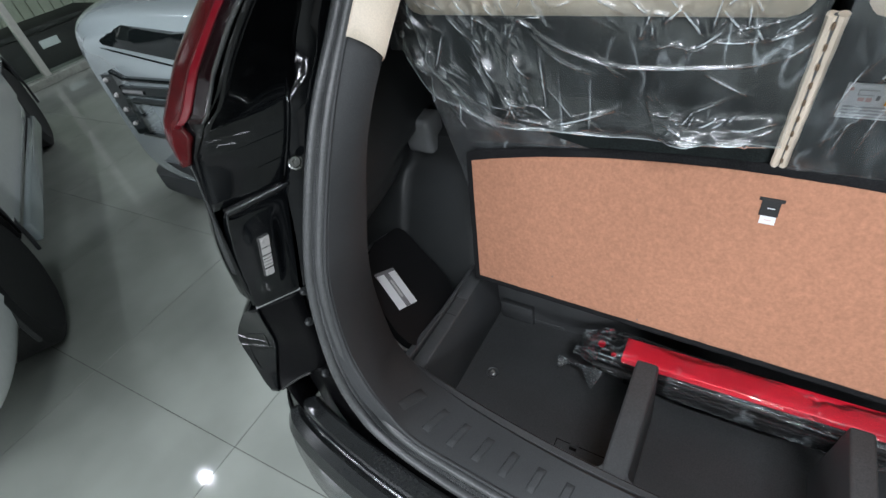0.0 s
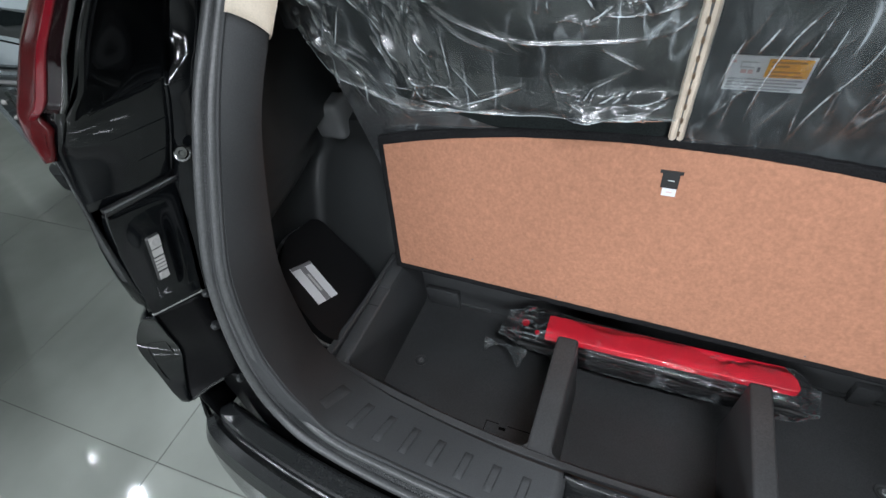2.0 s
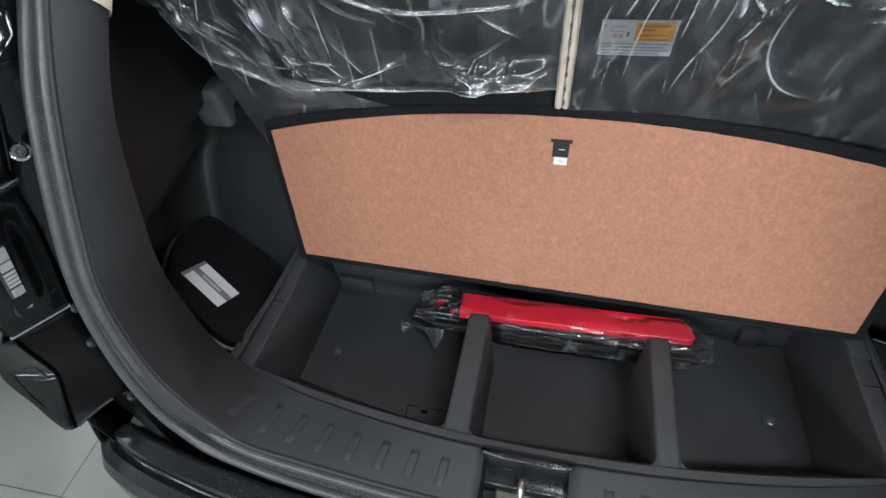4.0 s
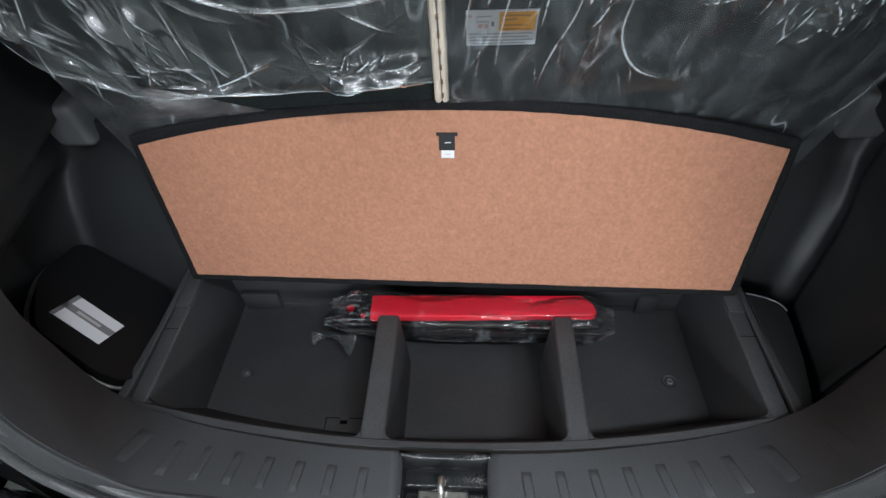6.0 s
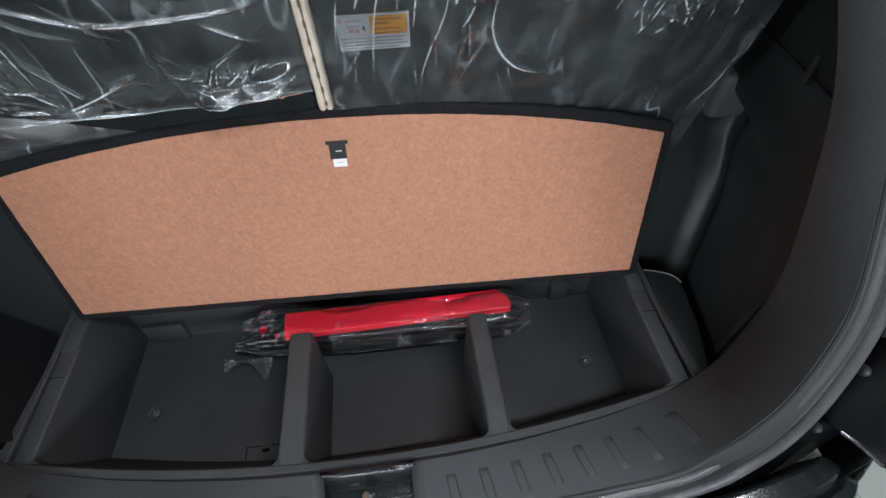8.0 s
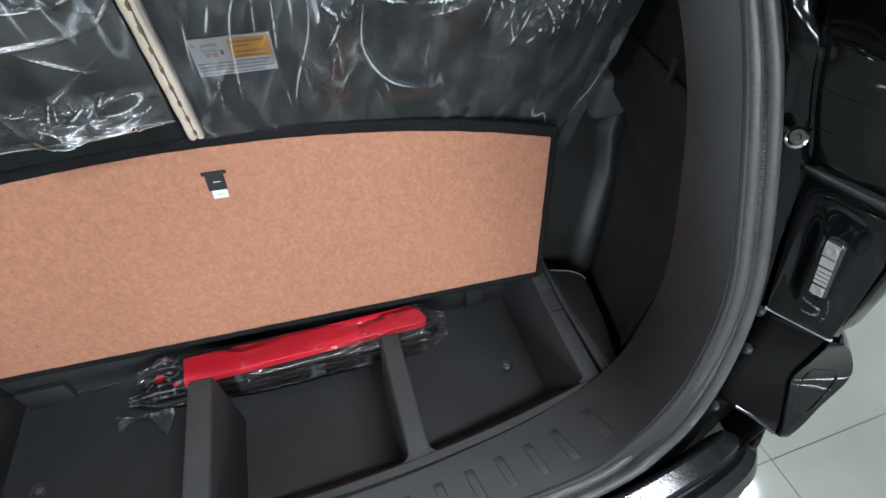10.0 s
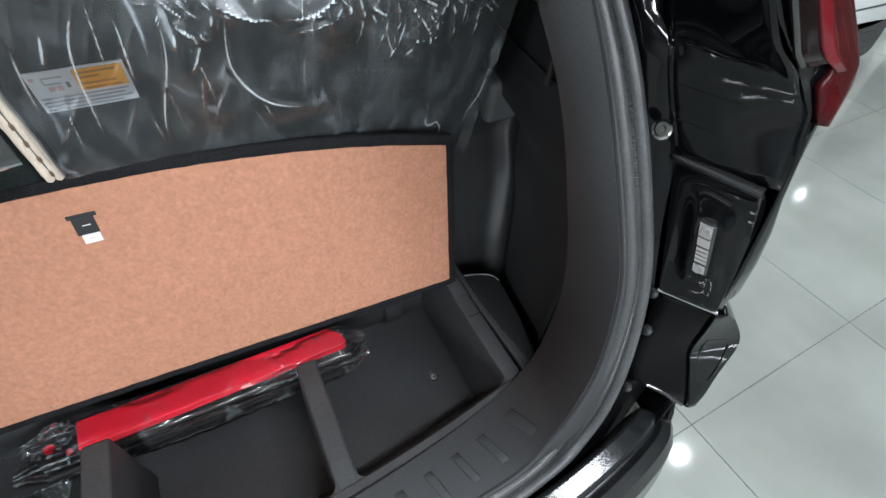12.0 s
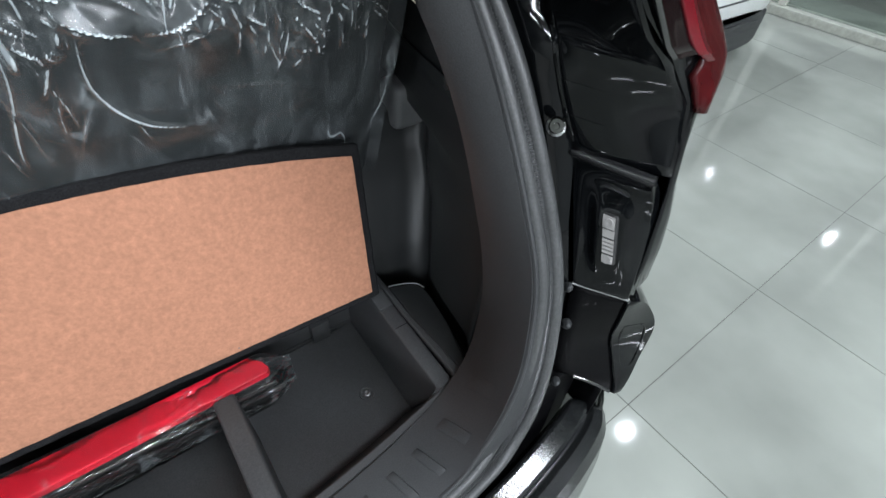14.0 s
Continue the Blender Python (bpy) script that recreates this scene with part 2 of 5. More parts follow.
# ---- mesh helpers ----
def part(name, bm, mat, parent=None, label="", smooth=False):
    """Links a bmesh as one mesh object, under a thing or a part if one is given."""
    data = bpy.data.meshes.new(name)
    bmesh.ops.recalc_face_normals(bm, faces=bm.faces)
    bm.to_mesh(data)
    bm.free()
    data.materials.append(mat)
    if smooth:
        data.polygons.foreach_set("use_smooth", [True] * len(data.polygons))
        data.set_sharp_from_angle(angle=radians(40))
    ob = new(name, data)
    if parent:
        ob.parent = parent
        if parent.type == "EMPTY":
            ob.matrix_parent_inverse = Matrix.Translation(-parent.location)
    if label:
        tagged(ob, label)
    return ob


def thing(name, place, label, category, group="", kind=""):
    ob = tagged(new(name), label, category, group, kind)
    ob.location = place
    return ob


def grid(rows, closed=False):
    """A sheet through rows of points."""
    bm = bmesh.new()
    vs = [[bm.verts.new(p) for p in row] for row in rows]
    for a, b in zip(vs, vs[1:]):
        n = len(a)
        for i in range(n if closed else n - 1):
            bm.faces.new((a[i], a[(i + 1) % n], b[(i + 1) % n], b[i]))
    return bm


def thick(ob, t, offset=-1.0):
    m = ob.modifiers.new("thickness", "SOLIDIFY")
    m.thickness, m.offset = t, offset
    return ob


def soften(ob, w, segments=2, angle=35):
    m = ob.modifiers.new("bevel", "BEVEL")
    m.width, m.segments, m.limit_method, m.angle_limit = w, segments, "ANGLE", radians(angle)
    return ob


def box(x0, x1, y0, y1, z0, z1, bm=None, bevel=0.0, segments=2):
    bm2 = bmesh.new()
    bmesh.ops.create_cube(bm2, size=1, matrix=Matrix.Translation(((x0 + x1) / 2, (y0 + y1) / 2, (z0 + z1) / 2)) @ Matrix.Diagonal((x1 - x0, y1 - y0, z1 - z0, 1)))
    if bevel:
        bmesh.ops.bevel(bm2, geom=bm2.edges[:], offset=bevel, segments=segments, profile=0.5, affect="EDGES")
    if bm is None:
        return bm2
    data = bpy.data.meshes.new("scrap")
    bm2.to_mesh(data)
    bm2.free()
    bm.from_mesh(data)
    bpy.data.meshes.remove(data)
    return bm


def curve_through(points, n):
    """Catmull-Rom through the points, n steps a stretch."""
    p = [Vector(v) for v in points]
    p = [2 * p[0] - p[1], *p, 2 * p[-1] - p[-2]]
    out = []
    for i in range(1, len(p) - 2):
        for k in range(n):
            t = k / n
            a, b, c, d = p[i - 1: i + 3]
            out.append(0.5 * (2 * b + (c - a) * t + (2 * a - 5 * b + 4 * c - d) * t * t + (3 * b - a - 3 * c + d) * t ** 3))
    out.append(p[-2])
    return out


def tube(path, radius, sides=8, squash=1.0):
    """A closed-ended tube along a path; radius: a number or a function of the step."""
    rows = []
    for i, p in enumerate(path):
        ahead = (path[min(i + 1, len(path) - 1)] - path[max(i - 1, 0)]).normalized()
        side = ahead.cross(Vector((0.13, -0.9, 0.41))).normalized()
        up = side.cross(ahead)
        r = radius(i) if callable(radius) else radius
        rows.append([p + r * (math.cos(a) * side + squash * math.sin(a) * up) for a in [2 * math.pi * k / sides for k in range(sides)]])
    bm = grid(rows, True)
    bm.verts.ensure_lookup_table()
    bm.faces.new(bm.verts[:sides])
    bm.faces.new(bm.verts[-sides:])
    return bm


def turned(profile, centre, axis="x", sides=40):
    """A solid of revolution: profile of (along, radius)."""
    rows = []
    for u, r in profile:
        ring = []
        for k in range(sides):
            a = 2 * math.pi * k / sides
            v = {"x": (u, r * math.cos(a), r * math.sin(a)), "y": (r * math.cos(a), u, r * math.sin(a)), "z": (r * math.cos(a), r * math.sin(a), u)}[axis]
            ring.append(Vector(centre) + Vector(v))
        rows.append(ring)
    bm = grid(rows, True)
    bm.verts.ensure_lookup_table()
    if profile[0][1] > 1e-5:
        bm.faces.new(bm.verts[:sides])
    if profile[-1][1] > 1e-5:
        bm.faces.new(bm.verts[-sides:])
    return bm


def ease(t):
    t = min(1.0, max(0.0, t))
    return t * t * (3 - 2 * t)


# ---- the showroom ----
TURNED = radians(2.04)
TILE_SIZE, JOINT = 0.8, 0.003
TILE_AT = Vector((-1.241, 0.057, 0))


def tile_place(i, j):
    c, s = math.cos(TURNED), math.sin(TURNED)
    u, v = (i + 0.5) * TILE_SIZE, (j + 0.5) * TILE_SIZE
    return TILE_AT + Vector((c * u - s * v, s * u + c * v, 0))


floor = part("floor", box(-14, 14, -9, 14, -0.1, -0.0025), GROUT)
tagged(floor, "pale grey-green polished porcelain showroom floor", "floor", kind="structure")
ceiling = part("ceiling", box(-14, 14, -9, 14, CEIL, CEIL + 0.2), CEILING)
tagged(ceiling, "plain grey showroom ceiling", "ceiling", kind="structure")
for wall_name, b in (("wall_north", (-14, 14, 13.8, 14)), ("wall_south", (-14, 14, -9, -8.8)), ("wall_west", (-14, -13.8, -8.8, 13.8)), ("wall_east", (13.8, 14, -8.8, 13.8))):
    tagged(part(wall_name, box(*b, 0, CEIL), GREYWALL), "plain painted showroom wall", "wall", kind="structure")

for base, (x, y, power, r) in zip(LAMPS, DOWNLIGHTS):
    part("rim", turned([(-0.012, r), (-0.012, r + 0.014), (0.0, r + 0.018), (0.0, r)], (x, y, CEIL - 0.001), "z", 28), WALL, base)
    part("disc", turned([(-0.008, 0.0001), (-0.008, r - 0.002), (0.0, r - 0.002)], (x, y, CEIL - 0.001), "z", 28), GLOW, base)
# frames and glowing diffusers of the added fill lights
for base, (x, y, w, d, power) in zip(SQUARES, PANELS):
    part("frame", box(x - w / 2 - 0.02, x + w / 2 + 0.02, y - d / 2 - 0.02, y + d / 2 + 0.02, CEIL - 0.012, CEIL - 0.001, bevel=0.003), WALL, base)
    part("diffuser", box(x - w / 2, x + w / 2, y - d / 2, y + d / 2, CEIL - 0.016, CEIL - 0.0125), FILL_GLOW, base)


def glazing(name, x, y0, y1, turn, mullions, label):
    """A glazed front on a stone kerb: kerb, mullions, head rail and panes, along y from y0 to y1."""
    g = thing(name, (0, 0, 0), label, "glazed wall", kind="structure")
    part("kerb", box(-0.08, 0.08, y0, y1, 0.0, 0.07, bevel=0.006), STONE, g, "grey stone kerb")
    part("head_rail", box(-0.04, 0.04, y0, y1, CEIL - 0.12, CEIL - 0.002), ALU, g)
    edges = [y0 + 0.03, *mullions, y1 - 0.03]
    for y in edges:
        part("mullion", box(-0.035, 0.035, y - 0.03, y + 0.03, 0.071, CEIL - 0.121, bevel=0.004), ALU, g, "pale metal mullion")
    for a, b in zip(edges, edges[1:]):
        pane = part("pane", box(-0.004, 0.004, a + 0.031, b - 0.031, 0.072, CEIL - 0.122), PANE, g)
        pane.visible_shadow = False
    g.matrix_basis = pose(x, 0, 0, 0, 0, turn)
    return g


glazing("window_1", -6.2, -5.0, 8.0, 1.0, (-3.1, -1.1, 0.4, 2.0, 3.6, 5.2, 6.8), "glazed showroom front with pale mullions on a stone kerb")
glazing("window_2", 5.22, -5.0, 8.0, 6.0, (-3.4, -1.4, 0.2, 1.75, 3.3, 4.9, 6.5), "glazed showroom front with pale mullions on a low stone kerb")

# what stands outside the left front: a pale slatted fence and a dark low locker
fence = thing("fence", (-8.0, 2.0, 0), "pale slatted fence with dark gaps outside the window", "fence")
for k in range(46):
    y = -0.6 + 0.13 * k
    part("slat", box(-8.03, -8.0, y, y + 0.118, 0.08, 2.3, bevel=0.004), PALE, fence)
for z in (0.5, 1.3):
    part("rail", box(-8.06, -8.031, -0.6, 5.4, z, z + 0.08), INK, fence)
for y in (-0.55, 1.4, 3.4, 5.3):
    part("post", box(-8.12, -8.061, y, y + 0.08, 0.0, 2.3), INK, fence)
locker = thing("storage_box", (-7.0, 2.3, 0), "dark storage box with a white label outside the window", "box")
part("body", box(-7.3, -6.75, 1.75, 3.1, 0.0, 0.36, bevel=0.03), TYRE, locker, "", True)
part("lid", box(-7.33, -6.72, 1.72, 3.13, 0.362, 0.42, bevel=0.02), TYRE, locker, "", True)
part("label_plate", box(-6.748, -6.742, 2.3, 2.5, 0.2, 0.28), WHITE, locker)


# ---- the black car with its tailgate open ----
car = thing("car", (0, 2.0, 0), "glossy black hatchback with its boot open and empty of luggage", "car")

# Stations round the boot opening, from the sill's middle up the pillar to the roof: edge of the seal, edge of the trim, inner edge of the trim
SILL_RING = [
    ((0, 0.066, 0.58), (0, 0.088, 0.652), (0, 0.157, 0.676)),
    ((0.18, 0.07, 0.585), (0.16, 0.09, 0.655), (0.16, 0.163, 0.676)),
    ((0.36, 0.078, 0.60), (0.315, 0.095, 0.667), (0.315, 0.181, 0.676)),
    ((0.475, 0.087, 0.635), (0.40, 0.098, 0.682), (0.40, 0.197, 0.677)),
    ((0.52, 0.096, 0.67), (0.45, 0.107, 0.715), (0.475, 0.214, 0.684)),
    ((0.552, 0.108, 0.73), (0.485, 0.115, 0.76), (0.53, 0.232, 0.715)),
    ((0.569, 0.128, 0.82), (0.515, 0.13, 0.825), (0.55, 0.244, 0.79)),
]
PILLAR_RING = [
    ((0.58, 0.16, 0.92), (0.534, 0.16, 0.928), (0.540, 0.241, 0.88)),
    ((0.577, 0.203, 1.02), (0.535, 0.199, 1.014), (0.530, 0.258, 0.97)),
    ((0.558, 0.26, 1.144), (0.521, 0.256, 1.137), (0.508, 0.29, 1.10)),
    ((0.529, 0.307, 1.236), (0.50, 0.308, 1.237), (0.482, 0.335, 1.20)),
    ((0.50, 0.35, 1.32), (0.465, 0.36, 1.34), (0.455, 0.41, 1.31)),
    ((0.44, 0.42, 1.45), (0.41, 0.43, 1.45), (0.41, 0.49, 1.44)),
    ((0.30, 0.46, 1.52), (0.28, 0.46, 1.50), (0.29, 0.56, 1.48)),
    ((0, 0.47, 1.53), (0, 0.47, 1.51), (0, 0.57, 1.49)),
]
RING = SILL_RING + PILLAR_RING
STEP = 6


def lane(side, n):
    """One edge of the opening's ring, smoothed, on one side of the car."""
    return [Vector((side * p.x, p.y, p.z)) for p in curve_through([s[n] for s in RING], STEP)]


def trim_rows(side, first, last, steps=10):
    """Cross-sections of the opening's trim between two steps: rolled edge at the seal, a bulged face, a return into the car."""
    outer, inner = lane(side, 1), lane(side, 2)
    rows = []
    for n, (a, b) in list(enumerate(zip(outer, inner)))[first: last + 1]:
        full = 0.006 + 0.008 * min(1.0, max(0.0, (n - 18) / 14))
        across = b - a
        out = Vector((-side * 0.6, -0.3, 0.55))
        bulge = (out - across * (out.dot(across) / across.dot(across))).normalized()
        row = [a + bulge * -0.02 - across * 0.05]
        for k in range(steps + 1):
            t = k / steps
            row.append(a + across * t + bulge * full * math.sin(math.pi * (0.06 + 0.7 * t)) ** 0.7)
        row.append(b + across.normalized() * 0.004 + bulge * (0.3 * full - 0.004))
        row.append(b + across.normalized() * 0.003 - bulge * 0.014)
        row.append(b + across.normalized() * 0.003 - bulge * 0.05)
        rows.append(row)
    return rows


for side in (-1, 1):
    rows = trim_rows(side, 2, 60)
    rows[0] = [p.lerp(q, 0.34) for p, q in zip(rows[0], rows[1])]
    plate = thick(part("opening_trim", grid(rows), TRIM, car, "dark grey grained plastic trim of the sill and pillar", True), 0.003)
    part("recess_cheek", grid([rows[0], [p - Vector((0, 0, 0.05)) for p in rows[0]], [p - Vector((0, 0, 0.1)) for p in rows[0]]]), PLASTIC, plate, "", True)
    # low ribs moulded across the sill
    section, along_x = trim_rows(side, 0, 30), [abs(p.x) for p in lane(1, 1)[:31]]
    for k in range(8 if side < 0 else 9):
        x = 0.116 + 0.0452 * k
        at = float(np.interp(x, along_x, range(31)))
        unit = float(np.interp(x + 0.01, along_x, range(31))) - float(np.interp(x - 0.01, along_x, range(31)))
        rib = []
        for off, up in ((-0.0066, 0.0004), (-0.0052, 0.0024), (0.0, 0.0027), (0.0052, 0.0024), (0.0066, 0.0004)):
            line = []
            for m in range(9):
                t = 0.2 + 0.5 * m / 8
                f = at + (off - 0.09 * 0.2 * x * (t - 0.45) / 0.25) * unit / 0.02
                i = min(29, max(0, int(f)))
                j = 1 + t * 10
                lo, hi = [section[n][int(j)].lerp(section[n][int(j) + 1], j - int(j)) for n in (i, i + 1)]
                line.append(lo.lerp(hi, f - i) + Vector((0, 0, up if 0 < m < 8 else 0.0004)))
            rib.append(line)
        part("rib", grid(rib), TRIM, plate, "", True)
    thick(part("upper_trim", grid(trim_rows(side, 60, 84)), CREAM, car, "cream plastic upper pillar trim", True), 0.003)

# latch recess in the middle of the sill, with its striker
well = []
for y, z, w in ((0.160, 0.6785, 0.062), (0.154, 0.6765, 0.061), (0.150, 0.672, 0.060), (0.146, 0.652, 0.057), (0.143, 0.648, 0.056), (0.128, 0.6455, 0.055), (0.125, 0.643, 0.055), (0.121, 0.6285, 0.054), (0.117, 0.626, 0.054), (0.088, 0.623, 0.053), (0.078, 0.60, 0.053)):
    top = min(0.678, 0.654 + 0.35 * (y - 0.088))
    well.append([(-0.0635, y, top), (-0.0615, y, max(z, top - 0.004)), (-w, y, z), (-w * 0.5, y, z), (0, y, z), (w * 0.5, y, z), (w, y, z), (0.0615, y, max(z, top - 0.004)), (0.0635, y, top)])
recess = part("latch_recess", grid(well), GLOSSY, car, "glossy black plastic latch recess", True)
thick(recess, 0.002)
loop = curve_through([(-0.003, 0.099, 0.626), (-0.003, 0.10, 0.655), (-0.003, 0.106, 0.678), (-0.003, 0.116, 0.684), (-0.003, 0.125, 0.676), (-0.003, 0.128, 0.65), (-0.003, 0.129, 0.626)], 6)
striker = part("striker", tube(loop, 0.0045, 10), STEEL, car, "bright metal latch striker", True)
part("base_plate", box(-0.038, 0.032, 0.084, 0.126, 0.624, 0.6345, bevel=0.003), STEEL, striker)
for x in (-0.026, 0.018):
    part("bolt", turned([(0.632, 0.009), (0.636, 0.009), (0.6395, 0.006), (0.6395, 0.0001)], (x, 0.105, 0), "z", 14), STEEL, striker, "", True)

# the rubber seal: a fat outer bulb, a ribbed bead and a lip over the trim
whole = [Vector((-p.x, p.y, p.z)) for p in lane(1, 0)[:0:-1]] + lane(1, 0)
whole_in = [Vector((-p.x, p.y, p.z)) for p in lane(1, 1)[:0:-1]] + lane(1, 1)
fine_out, fine_in = curve_through(whole, 3), curve_through(whole_in, 3)
seal = part("door_seal", tube([o.lerp(i, 0.2) for o, i in zip(fine_out, fine_in)], 0.0095, 12), RUBBER, car, "black rubber seal round the boot opening", True)
part("lip", tube([o.lerp(i, 0.76) for o, i in zip(fine_out, fine_in)], 0.0085, 12), RUBBER, seal, "", True)
part("outer_lip", tube([o.lerp(i, -0.04) + Vector((0, 0.004, 0)) for o, i in zip(fine_out, fine_in)], 0.0045, 8), RUBBER, seal, "", True)
part("trim_edge", tube([o.lerp(i, 0.99) + Vector((0, -0.001, 0)) for o, i in zip(fine_out, fine_in)], 0.0035, 8), TRIM, seal, "", True)
beads = curve_through([o.lerp(i, 0.47) + Vector((0, 0.001, -0.001)) for o, i in zip(fine_out, fine_in)], 4)
part("ribbed_bead", tube(beads, lambda i: 0.0042 if i % 2 else 0.0062, 7), RUBBER, seal, "finely ribbed rubber bead", False)

# body by heights: under the seal, gutter, two edges of the shut face, rear corner and flank
LAMP_BAND = [
    (1.50, (0.42, 0.48), (0.45, 0.50), (0.455, 0.43), (0.40, 0.33), (0.45, 0.33), (0.53, 0.45), (0.66, 0.8), (0.69, 1.4)),
    (1.35, (0.48, 0.40), (0.505, 0.42), (0.525, 0.34), (0.47, 0.205), (0.53, 0.205), (0.63, 0.35), (0.75, 0.65), (0.78, 1.4)),
    (1.30, (0.50, 0.372), (0.525, 0.395), (0.548, 0.318), (0.52, 0.187), (0.598, 0.2), (0.69, 0.315), (0.785, 0.625), (0.82, 1.4)),
    (1.25, (0.52, 0.345), (0.545, 0.37), (0.57, 0.298), (0.568, 0.176), (0.663, 0.192), (0.742, 0.30), (0.81, 0.6), (0.85, 1.4)),
    (1.19, (0.54, 0.31), (0.565, 0.335), (0.592, 0.28), (0.618, 0.171), (0.716, 0.178), (0.782, 0.275), (0.84, 0.6), (0.87, 1.4)),
    (1.17, (0.545, 0.30), (0.57, 0.325), (0.588, 0.262), (0.662, 0.167), (0.73, 0.172), (0.792, 0.27), (0.845, 0.6), (0.875, 1.4)),
]
SHUT_BAND = [
    (1.15, (0.55, 0.29), (0.575, 0.315), (0.592, 0.257), (0.674, 0.160), (0.734, 0.168), (0.80, 0.265), (0.855, 0.6), (0.88, 1.4)),
    (1.12, (0.557, 0.272), (0.582, 0.297), (0.598, 0.247), (0.687, 0.151), (0.705, 0.155), (0.80, 0.255), (0.865, 0.6), (0.885, 1.4)),
    (1.05, (0.57, 0.245), (0.593, 0.265), (0.624, 0.225), (0.676, 0.131), (0.70, 0.142), (0.80, 0.235), (0.875, 0.5), (0.895, 1.4)),
    (0.97, (0.575, 0.21), (0.596, 0.23), (0.612, 0.195), (0.667, 0.117), (0.715, 0.125), (0.81, 0.20), (0.88, 0.42), (0.905, 1.4)),
    (0.896, (0.575, 0.18), (0.594, 0.20), (0.606, 0.165), (0.657, 0.106), (0.71, 0.118), (0.81, 0.19), (0.885, 0.4), (0.91, 1.4)),
]
LOW_BAND = [
    (0.80, (0.565, 0.15), (0.59, 0.175), (0.598, 0.148), (0.645, 0.125), (0.69, 0.15), (0.775, 0.22), (0.87, 0.5), (0.905, 1.4)),
    (0.72, (0.545, 0.13), (0.58, 0.155), (0.59, 0.135), (0.635, 0.125), (0.68, 0.15), (0.76, 0.25), (0.86, 0.6), (0.90, 1.4)),
    (0.62, (0.48, 0.115), (0.57, 0.14), (0.58, 0.13), (0.62, 0.125), (0.66, 0.16), (0.74, 0.27), (0.84, 0.6), (0.88, 1.4)),
    (0.30, (0.46, 0.11), (0.56, 0.14), (0.58, 0.13), (0.62, 0.125), (0.66, 0.16), (0.74, 0.27), (0.82, 0.6), (0.86, 1.4)),
]
BODY = LAMP_BAND + SHUT_BAND + LOW_BAND


def body_at(z):
    """The body's cross-section at a height."""
    for (za, *a), (zb, *b) in zip(BODY, BODY[1:]):
        if zb <= z <= za:
            t = (za - z) / (za - zb)
            return [(p[0] + (q[0] - p[0]) * t, p[1] + (q[1] - p[1]) * t) for p, q in zip(a, b)]


def body_rows(side, z0, z1, first, last, steps, dense, grow=0.0):
    rows = []
    for k in range(steps + 1):
        z = z0 + (z1 - z0) * k / steps
        pts = [(side * (x + grow * 0.7), y - grow * 0.7, z) for x, y in body_at(z)[first: last + 1]]
        rows.append(curve_through(pts, dense) if dense > 1 else pts)
    return rows


SHUT = [(0.630, 0.231, 1.046), (0.658, 0.136, 1.052), (0.657, 0.103, 0.889), (0.614, 0.162, 0.892)]


def on_bracket(u, v, out=0.0):
    """A point of the shut face's bracket: u from the gutter to the outer edge, v from the top down."""
    tl, tr, br, bl = [Vector(p) for p in SHUT]
    p = tl.lerp(tr, u).lerp(bl.lerp(br, u), v)
    n = (tr - tl).cross(bl - tl).normalized()
    if n.x > 0:
        n = -n
    return p + n * out


